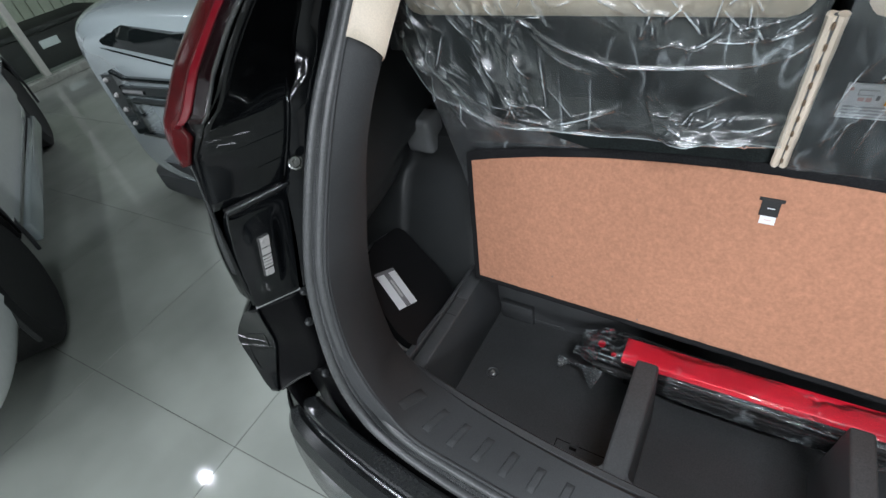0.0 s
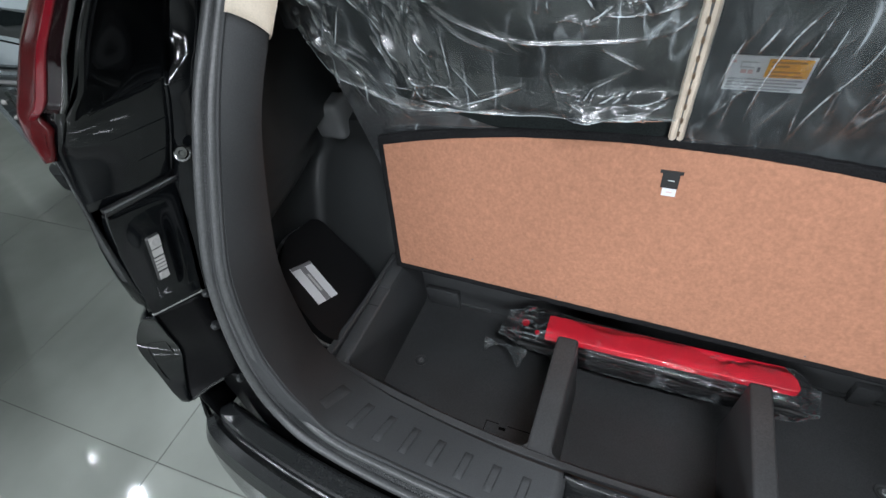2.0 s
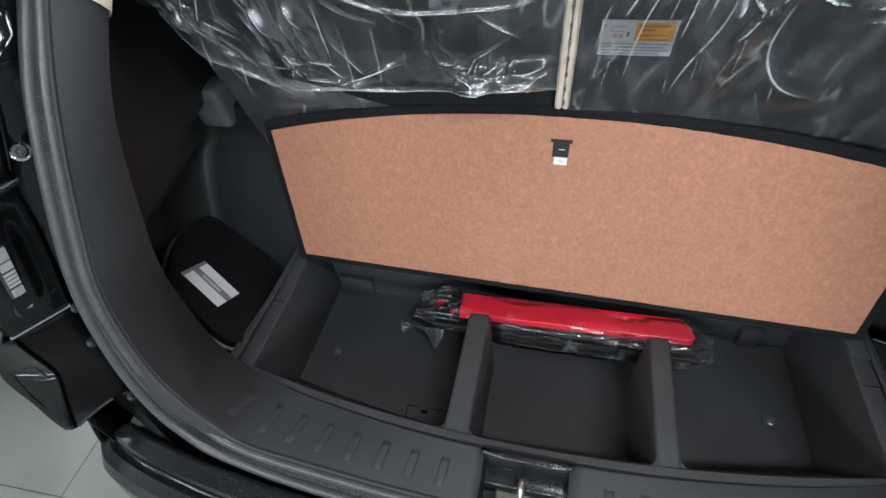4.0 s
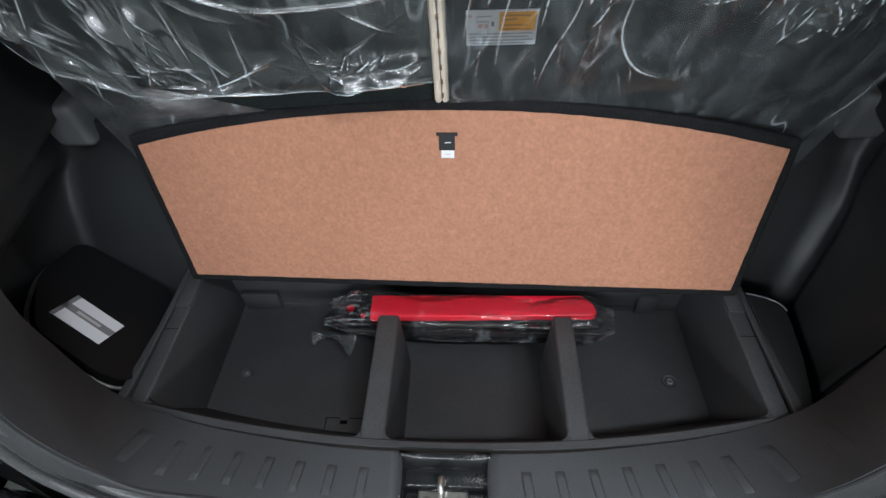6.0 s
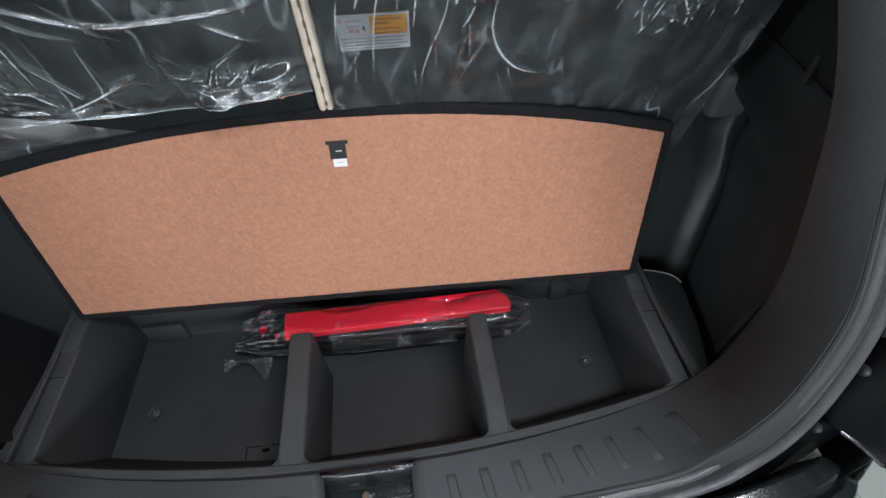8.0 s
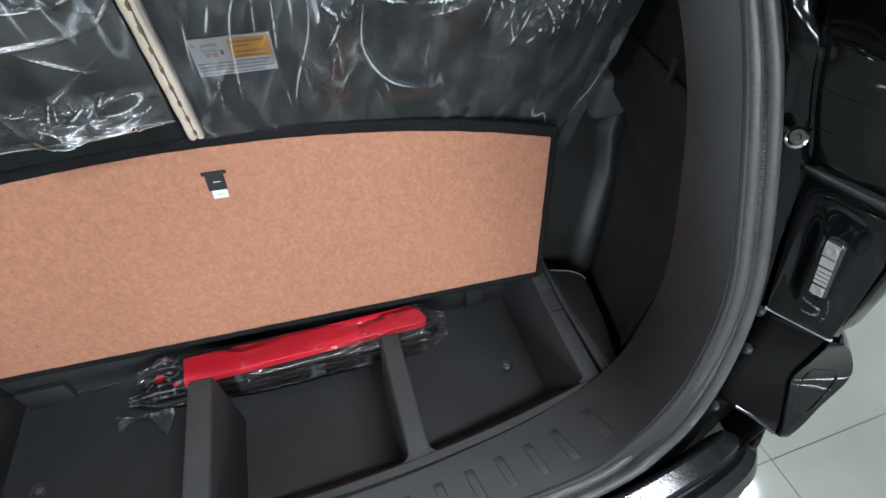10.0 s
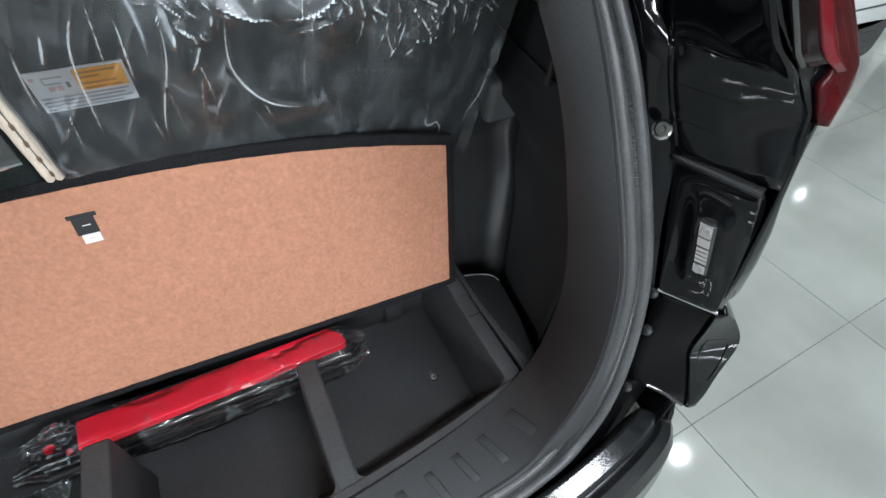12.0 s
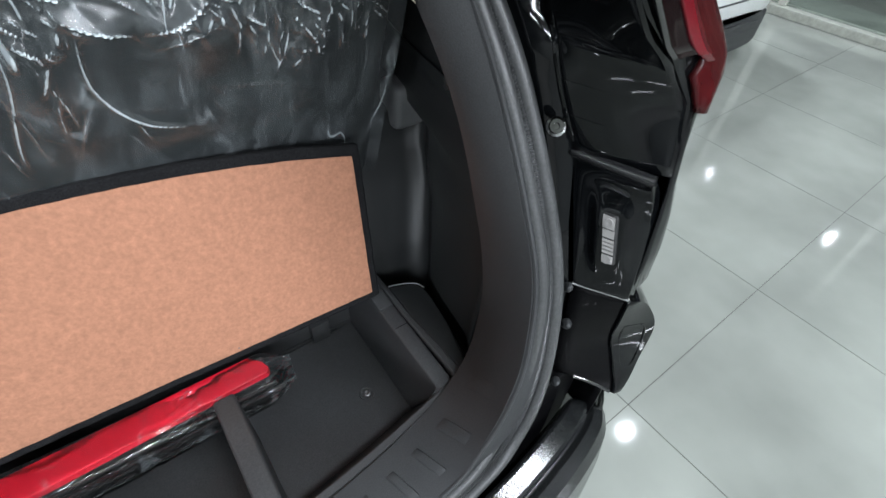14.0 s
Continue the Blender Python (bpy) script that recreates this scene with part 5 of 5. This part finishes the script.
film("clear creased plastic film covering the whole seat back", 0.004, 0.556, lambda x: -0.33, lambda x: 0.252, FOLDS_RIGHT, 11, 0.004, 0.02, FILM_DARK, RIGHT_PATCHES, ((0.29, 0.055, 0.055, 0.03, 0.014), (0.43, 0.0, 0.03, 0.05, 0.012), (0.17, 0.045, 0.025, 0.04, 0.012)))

# warning triangle, jack tools and their clear bag, behind the dividers
tools = thing("tool_kit", (0.05, 0.45, BASE), "folded red warning triangle and jack tools in a clear plastic bag", "tool kit")
outline = [(-0.156, 0.433), (0.262, 0.441), (0.268, 0.447), (0.262, 0.462), (0.243, 0.479), (-0.155, 0.476)]
bm = bmesh.new()
tops = [bm.verts.new((x, y, 0.600 + 0.28 * (y - 0.43))) for x, y in outline]
lows = [bm.verts.new((x, y, 0.585 + 0.28 * (y - 0.43))) for x, y in outline]
bm.faces.new(tops), bm.faces.new(lows[::-1])
for i in range(6):
    bm.faces.new((tops[i], tops[i - 1], lows[i - 1], lows[i]))
soften(part("warning_triangle", bm, RED, tools, "bright red reflector"), 0.002)
part("triangle_case", box(-0.15, 0.255, 0.438, 0.472, BASE, 0.588, bevel=0.006), TYRE, tools, "", True)
for y, z, r, x0, x1 in ((0.428, 0.583, 0.004, -0.2, 0.27), (0.421, 0.574, 0.005, -0.205, 0.28), (0.427, 0.56, 0.007, -0.19, 0.24)):
    part("rod", tube([Vector((x, y, z)) for x in np.linspace(x0, x1, 8)], r, 8), TYRE, tools, "black steel rod", True)
part("jack", box(-0.2, -0.15, 0.43, 0.47, 0.55, 0.585, bevel=0.008), TYRE, tools, "black folded jack", True)
for x, y, w in ((-0.2, 0.462, 0.008), (-0.173, 0.445, 0.005)):
    part("reflector_dot", turned([(0.586, w), (0.589, w), (0.589, 0.0001)], (x, y, 0), "z", 7), RED, tools, "small red reflector")


def wrap():
    """The bag: a loose tube drawn round the tools, with flattened welded ends."""
    rows, nx, na = [], 210, 72
    for i in range(nx):
        x = -0.245 + 0.551 * i / (nx - 1)
        fat = 0.8 + 0.2 * ease((x + 0.245) / 0.05)
        flat = (0.12 + 0.88 * ease((x + 0.25) / 0.07)) * (0.08 + 0.92 * ease((0.306 - x) / 0.05))
        fat *= 0.55 + 0.45 * ease((0.32 - x) / 0.06)
        cy, cz = 0.449 + 0.012 * ease((0.0 - x) / 0.24), 0.577 - 0.006 * ease((x - 0.24) / 0.06)
        row = []
        for k in range(na):
            a = 2 * math.pi * k / na
            c, sn = math.cos(a), math.sin(a)
            # pleats run along the bag, cross creases break them up
            pleat = 0.008 * abs(noise.noise(Vector((x * 9, c * 3.4, sn * 3.4)))) + 0.006 * abs(noise.noise(Vector((x * 30, c * 5, sn * 5 + 4)))) + 0.003 * abs(noise.noise(Vector((x * 80, c * 9, sn * 9 + 8))))
            pleat *= 1.0 if sn < 0.35 else 0.25 + 0.9 * math.exp(-((x - 0.15) / 0.05) ** 2) + ease((-0.15 - x) / 0.03)
            ry, rz = 0.038 * fat + 0.003 - pleat, 0.036 * flat + 0.004 - pleat * (0.4 + 0.6 * flat)
            row.append((x + 0.004 * c * (1 - flat), cy + ry * math.copysign(abs(c) ** 0.6, c), max(BASE + 0.002, cz + rz * math.copysign(abs(sn) ** 0.6, sn))))
        rows.append(row)
    return grid(rows, True)


part("bag", wrap(), BAG, tools, "clear crumpled plastic bag", True)
# its torn-open flap, twisted once and lying on the floor of the well
tail = []
for i in range(34):
    t = i / 33
    row = []
    for k in range(17):
        w = k / 16 - 0.5
        twist = 0.3 + 2.3 * t
        wide = 0.046 * (0.35 + 0.65 * abs(math.cos(twist * 1.2)))
        p = Vector((-0.19 - 0.085 * t, 0.398 + 0.016 * math.sin(3.0 * t) + 0.014 * t, 0.548))
        fold = 0.006 * abs(noise.noise(Vector((t * 9, w * 7, 5)))) + 0.004 * abs(noise.noise(Vector((t * 22, w * 15, 2))))
        row.append((p.x + 0.25 * wide * w, p.y + wide * w * math.cos(twist), max(BASE + 0.002, p.z + 0.4 * wide * w * math.sin(twist) + fold)))
    tail.append(row)
part("bag_tail", grid(tail), FILM, tools, "torn flap of the bag", True)

# document pouch leaning in the left pocket
PN, PU, PV = Vector((0.613, 0.294, 0.734)), Vector((0.785, -0.33, -0.524)), Vector((0.088, 0.897, -0.433))
PC = Vector((-0.587, 0.34, 0.723))
POUCH = Matrix((*[(PU[i], PV[i], PN[i], PC[i]) for i in range(3)], (0, 0, 0, 1)))
pouch = thing("pouch", (-0.6, 0.38, 0.601), "black soft pouch with a white printed label in the side pocket", "pouch")


def rounded_slab(corners, d0, d1, radius, mat, name, parent, label=""):
    bm = bmesh.new()
    top = [bm.verts.new(POUCH @ Vector((u, v, d1))) for u, v in corners]
    low = [bm.verts.new(POUCH @ Vector((u, v, d0))) for u, v in corners]
    n = len(corners)
    bm.faces.new(top), bm.faces.new(low[::-1])
    for i in range(n):
        bm.faces.new((top[i], top[(i + 1) % n], low[(i + 1) % n], low[i]))
    sides = [e for e in bm.edges if (e.verts[0] in top) != (e.verts[1] in top)]
    bmesh.ops.bevel(bm, geom=sides, offset=radius, segments=5, profile=0.5, affect="EDGES")
    bmesh.ops.bevel(bm, geom=[e for e in bm.edges if e.calc_length() > 0.0 and len(e.link_faces) == 2 and e.calc_face_angle() > 1.2], offset=min(0.006, radius * 0.3), segments=2, profile=0.5, affect="EDGES")
    return part(name, bm, mat, parent, label, True)


shape = [(-0.128, 0.128), (-0.105, 0.02), (-0.03, -0.058), (0.085, -0.062), (0.122, -0.045), (0.10, 0.12), (0.03, 0.15)]
sleeve = rounded_slab(shape, -0.042, -0.001, 0.02, NYLON, "sleeve", pouch)
zip_path = [POUCH @ Vector((u, v, -0.02)) for u, v in ((-0.131, 0.1), (-0.108, 0.016), (-0.032, -0.064), (0.085, -0.067), (0.125, -0.05))]
part("zip", tube(curve_through(zip_path, 6), 0.0035, 6), DARKMETAL, sleeve, "dark zip", True)
label_bm = box(-0.044, 0.044, -0.0275, 0.0275, -0.0004, 0.0008)
bmesh.ops.transform(label_bm, matrix=POUCH, verts=label_bm.verts)
card = part("label_card", label_bm, WHITE, sleeve, "white printed label")
for u0, u1, v0, v1, mat in ((-0.044, 0.044, -0.006, 0.007, GREY_INK), (-0.044, -0.037, -0.0275, 0.0275, GREY_INK), (-0.02, 0.022, -0.0022, 0.0028, PALE_INK)):
    b = box(u0, u1, v0, v1, 0.0006, 0.0012 if mat is GREY_INK else 0.0016)
    bmesh.ops.transform(b, matrix=POUCH, verts=b.verts)
    part("print_bar", b, mat, card)


# ---- other cars in the showroom ----


def ring(y, w, z0, z1, power, n=28):
    """A rounded cross-section of a car body."""
    pts = []
    for k in range(n):
        a = 2 * math.pi * k / n
        c, s = math.cos(a), math.sin(a)
        pts.append((w * math.copysign(abs(c) ** power, c), y, (z0 + z1) / 2 + (z1 - z0) / 2 * math.copysign(abs(s) ** power, s)))
    return pts


def shell(stations, power=0.38, steps=3, n=28):
    dense = [curve_through(c, steps) for c in zip(*[ring(y, w, a, b, power, n) for y, w, a, b in stations])]
    rows = [list(r) for r in zip(*dense)]
    bm = grid(rows, True)
    bm.verts.ensure_lookup_table()
    n = len(rows[0])
    bm.faces.new(bm.verts[:n]), bm.faces.new(bm.verts[-n:])
    return bm


def wheel_part(x, y, side, parent, r):
    tyre = part("wheel", turned([(-0.1, 0.22), (-0.11, r - 0.05), (-0.085, r), (0.085, r), (0.11, r - 0.05), (0.1, 0.22)], (x, y, r), "x", 44), TYRE, parent, "black tyre", True)
    rim = part("rim", turned([(side * 0.02, 0.03), (side * 0.05, 0.21), (side * 0.095, 0.235), (side * 0.095, 0.215), (side * 0.03, 0.2), (side * 0.0, 0.03)], (x, y, r), "x", 40), DARKMETAL, tyre, "", True)
    spokes = bmesh.new()
    for k in range(10):
        b = box(-0.012, 0.012, -0.016, 0.016, 0.03, 0.22, bevel=0.004)
        bmesh.ops.transform(b, matrix=Matrix.Translation((x + side * 0.075, y, r)) @ Matrix.Rotation(2 * math.pi * k / 10, 4, "X"), verts=b.verts)
        data = bpy.data.meshes.new("scrap")
        b.to_mesh(data)
        b.free()
        spokes.from_mesh(data)
        bpy.data.meshes.remove(data)
    part("spokes", spokes, SATIN, tyre)
    return tyre


def cut_arches(bm, wheels, r):
    """Opens the wheel arches in a body shell."""
    gone = [f for f in bm.faces if abs(f.calc_center_median().x) > 0.55 and any(math.hypot(f.calc_center_median().y - y, f.calc_center_median().z - r) < r + 0.045 for y in wheels)]
    bmesh.ops.delete(bm, geom=gone, context="FACES")
    return bm


def vehicle(name, label, lower, cabin, paint, width, wheels, clad=True, r=0.34):
    """A car facing -y with its nose at y = 0: body shell, cladding, glass house, wheels."""
    v = thing(name, (0, 0, 0), label, "car")
    part("body", cut_arches(shell(lower, 0.38, 14, 84), wheels, r), paint, v, "", True)
    # dark lower band; on the SUV it paints the shade below the bumper
    if clad:
        part("cladding", cut_arches(shell([(y, w + 0.004, 0.12, 0.36 if clad is True else clad) for y, w, a, b in lower], 0.3, 10, 48), wheels, r), CLADDING, v, "dark band low on the body", True)
    house = part("cabin", shell(cabin, 0.5), GLASS, v, "dark glazed cabin", True)
    part("roof", shell([(y + (0.25 if k == 0 else -0.2 if k == len(cabin) - 1 else 0), w * 0.8, b - 0.06, b + 0.01) for k, (y, w, a, b) in enumerate(cabin)], 0.5), paint, v, "", True)
    for y in wheels:
        for side in (-1, 1):
            wheel_part(side * (width - 0.125), y, side, v, r)
            part("arch_liner", grid([[(side * (width - d), y + (r + 0.05) * math.cos(a), r + (r + 0.05) * math.sin(a)) for a in np.linspace(0, math.pi, 25)] for d in (0.03, 0.32)]), TYRE, v, "", True)
            part("arch_back", box(*sorted((side * (width - 0.33), side * (width - 0.321))), y - r - 0.04, y + r + 0.04, 0.2, 2 * r + 0.05), TYRE, v)
            wide = 0.028 if clad else 0.009
            arc = [Vector((side * (width - 0.012), y + (r + 0.045 + wide) * math.cos(a), r + (r + 0.045 + wide) * math.sin(a))) for a in np.linspace(-0.25, math.pi + 0.25, 40)]
            part("wheel_arch", tube(arc, wide, 8), CLADDING, v, "", True)
    return v


# pale SUV parked beyond the left flank, nose towards the camera
LOWER = [(0.0, 0.78, 0.24, 0.98), (0.07, 0.9, 0.18, 1.05), (0.3, 0.965, 0.17, 1.08), (0.8, 0.955, 0.22, 1.1), (1.6, 0.955, 0.22, 1.12), (3.2, 0.955, 0.22, 1.12), (4.2, 0.88, 0.24, 1.08), (4.35, 0.8, 0.32, 1.0)]
CABIN = [(1.25, 0.7, 0.95, 1.12), (1.7, 0.76, 0.95, 1.5), (2.2, 0.74, 0.95, 1.66), (3.4, 0.74, 0.95, 1.66), (4.0, 0.7, 0.95, 1.4), (4.25, 0.66, 0.95, 1.1)]
# the low dark band, up to 0.235, stands in for shade under the nose
suv = vehicle("suv", "pale silver SUV with slim headlamps, parked nose out", LOWER, CABIN, SILVER, 0.955, (0.85, 3.45), 0.235)


def nose(x, z, out=0.0):
    """How far back the SUV's face lies at a place across and a height."""
    y = 0.0
    while y < 0.7:
        w, a, b = (float(np.interp(y, [s[0] for s in LOWER], [s[k] for s in LOWER])) for k in (1, 2, 3))
        if abs(x / w) ** (1 / 0.38) + abs((z - (a + b) / 2) / ((b - a) / 2)) ** (1 / 0.38) <= 1:
            break
        y += 0.001
    return y - out


def plate(side, corners, out, n=8):
    """A panel laid on the SUV's face, four corners given as (x, z): inner low, outer low, outer high, inner high."""
    (xa, za), (xb, zb), (xc, zc), (xd, zd) = corners
    rows = []
    for i in range(n + 1):
        t = i / n
        lo, hi = (xa + (xb - xa) * t, za + (zb - za) * t), (xd + (xc - xd) * t, zd + (zc - zd) * t)
        row = []
        for k, o in ((0.0, -0.03), (0.0, out), (0.5, out + 0.004), (1.0, out), (1.0, -0.03)):
            x, z = lo[0] + (hi[0] - lo[0]) * k, lo[1] + (hi[1] - lo[1]) * k
            row.append((side * x, nose(x, z, o), z))
        rows.append(row)
    return grid(rows)


for side in (-1, 1):
    slit = part("headlamp", plate(side, ((0.0, 0.885), (0.76, 0.955), (0.80, 1.02), (0.0, 0.985)), 0.022, 24), GLASS, suv, "slim dark headlamp", True)
    # dark line painted for the shaded crease under the headlamp
    part("light_bar", plate(side, ((0.02, 0.842), (0.66, 0.915), (0.67, 0.921), (0.02, 0.848)), 0.004), GLASS, slit, "", True)
    cluster = part("lamp_housing", plate(side, ((0.585, 0.51), (0.67, 0.495), (0.69, 0.79), (0.585, 0.80)), 0.02), GLASS, suv, "black stacked lamp cluster", True)
    for x, z, r in ((0.655, 0.77, 0.012), (0.64, 0.70, 0.013), (0.635, 0.63, 0.014), (0.63, 0.56, 0.011)):
        part("lamp_lens", turned([(0.02, r), (-0.006, r * 0.9), (-0.014, r * 0.4), (-0.014, 0.0001)], (side * x, nose(x, z, 0.022), z), "y", 16), CLEAR, cluster, "clear lamp lens", True)
    # black outline bars of the lamp surround
    for corners in (((0.05, 0.785), (0.53, 0.772), (0.53, 0.788), (0.05, 0.80)), ((0.52, 0.772), (0.60, 0.80), (0.60, 0.815), (0.52, 0.788)),
                    ((0.05, 0.715), (0.60, 0.70), (0.60, 0.742), (0.05, 0.765)), ((0.05, 0.675), (0.55, 0.665), (0.55, 0.685), (0.05, 0.70)),
                    ((0.555, 0.515), (0.60, 0.51), (0.575, 0.60), (0.555, 0.60)), ((0.53, 0.60), (0.575, 0.60), (0.56, 0.68), (0.54, 0.68)), ((0.05, 0.50), (0.62, 0.49), (0.62, 0.505), (0.05, 0.512))):
        part("lamp_surround", plate(side, corners, 0.018), GLASS, suv, "black lamp surround", True)
    part("light_bar", plate(side, ((0.40, 0.72), (0.56, 0.717), (0.56, 0.732), (0.40, 0.738)), 0.025), SATIN, suv, "", True)
    part("intake", plate(side, ((0.05, 0.25), (0.78, 0.27), (0.8, 0.34), (0.05, 0.33)), 0.006), CLADDING, suv, "", True)
    part("bonnet_seam", plate(side, ((0.0, 1.012), (0.74, 1.05), (0.742, 1.053), (0.0, 1.016)), 0.002, 16), TYRE, suv, "", True)

# white hatchback standing at an angle by the left front, and another white car's tail to the right
SMALL = [(0.0, 0.68, 0.32, 0.72), (0.06, 0.78, 0.24, 0.8), (0.3, 0.86, 0.2, 0.86), (0.9, 0.87, 0.2, 0.93), (1.8, 0.87, 0.2, 0.97), (3.2, 0.87, 0.2, 1.0), (3.85, 0.82, 0.24, 0.98), (3.98, 0.74, 0.34, 0.9)]
SMALL_CABIN = [(0.95, 0.66, 0.85, 0.95), (1.5, 0.72, 0.85, 1.36), (2.0, 0.7, 0.85, 1.5), (3.0, 0.7, 0.85, 1.5), (3.6, 0.66, 0.85, 1.25), (3.85, 0.62, 0.85, 1.0)]
left_at = Matrix.Translation((-1.63, -0.23, 0)) @ Matrix.Rotation(radians(64), 4, "Z") @ Matrix.Translation((-0.87, 0, 0))
hatch = vehicle("hatchback", "white hatchback with dark alloy wheels parked at an angle", SMALL, SMALL_CABIN, WHITE_PAINT, 0.87, (0.87, 3.3), False, 0.305)
part("side_sill", box(0.86, 0.9, 1.24, 2.9, 0.24, 0.34, bevel=0.015), SILVER, hatch, "bright side sill", True)
saloon = vehicle("saloon", "white saloon car parked with its bumper to the aisle", SMALL, SMALL_CABIN, WHITE_PAINT, 0.87, (0.72, 3.25))
part("lower_lip", shell([(-0.012, 0.6, 0.235, 0.30), (0.06, 0.77, 0.225, 0.30), (0.3, 0.85, 0.22, 0.3), (0.5, 0.86, 0.22, 0.3)], 0.4), CLADDING, saloon, "", True)
part("seam", shell([(-0.004, 0.664, 0.44, 0.45), (0.058, 0.764, 0.44, 0.45), (0.3, 0.845, 0.44, 0.45), (0.5, 0.855, 0.44, 0.45)], 0.4), CLADDING, saloon, "", True)

suv.matrix_basis = pose(-1.9, 0.93, 0)
hatch.matrix_basis = left_at
saloon.matrix_basis = pose(3.15, 1.36, 0)


# ---- floor tiles, last ----
tile_bm = box(-TILE_SIZE / 2 + JOINT / 2, TILE_SIZE / 2 - JOINT / 2, -TILE_SIZE / 2 + JOINT / 2, TILE_SIZE / 2 - JOINT / 2, -0.006, 0.0)
tile_data = bpy.data.meshes.new("tile")
tile_bm.to_mesh(tile_data)
tile_bm.free()
tile_data.materials.append(TILE)
for i in range(-8, 9):
    for j in range(-4, 6):
        tile = new("tile", tile_data)
        tile.parent = floor
        tile.matrix_basis = Matrix.Translation(tile_place(i, j)) @ Matrix.Rotation(TURNED, 4, "Z")
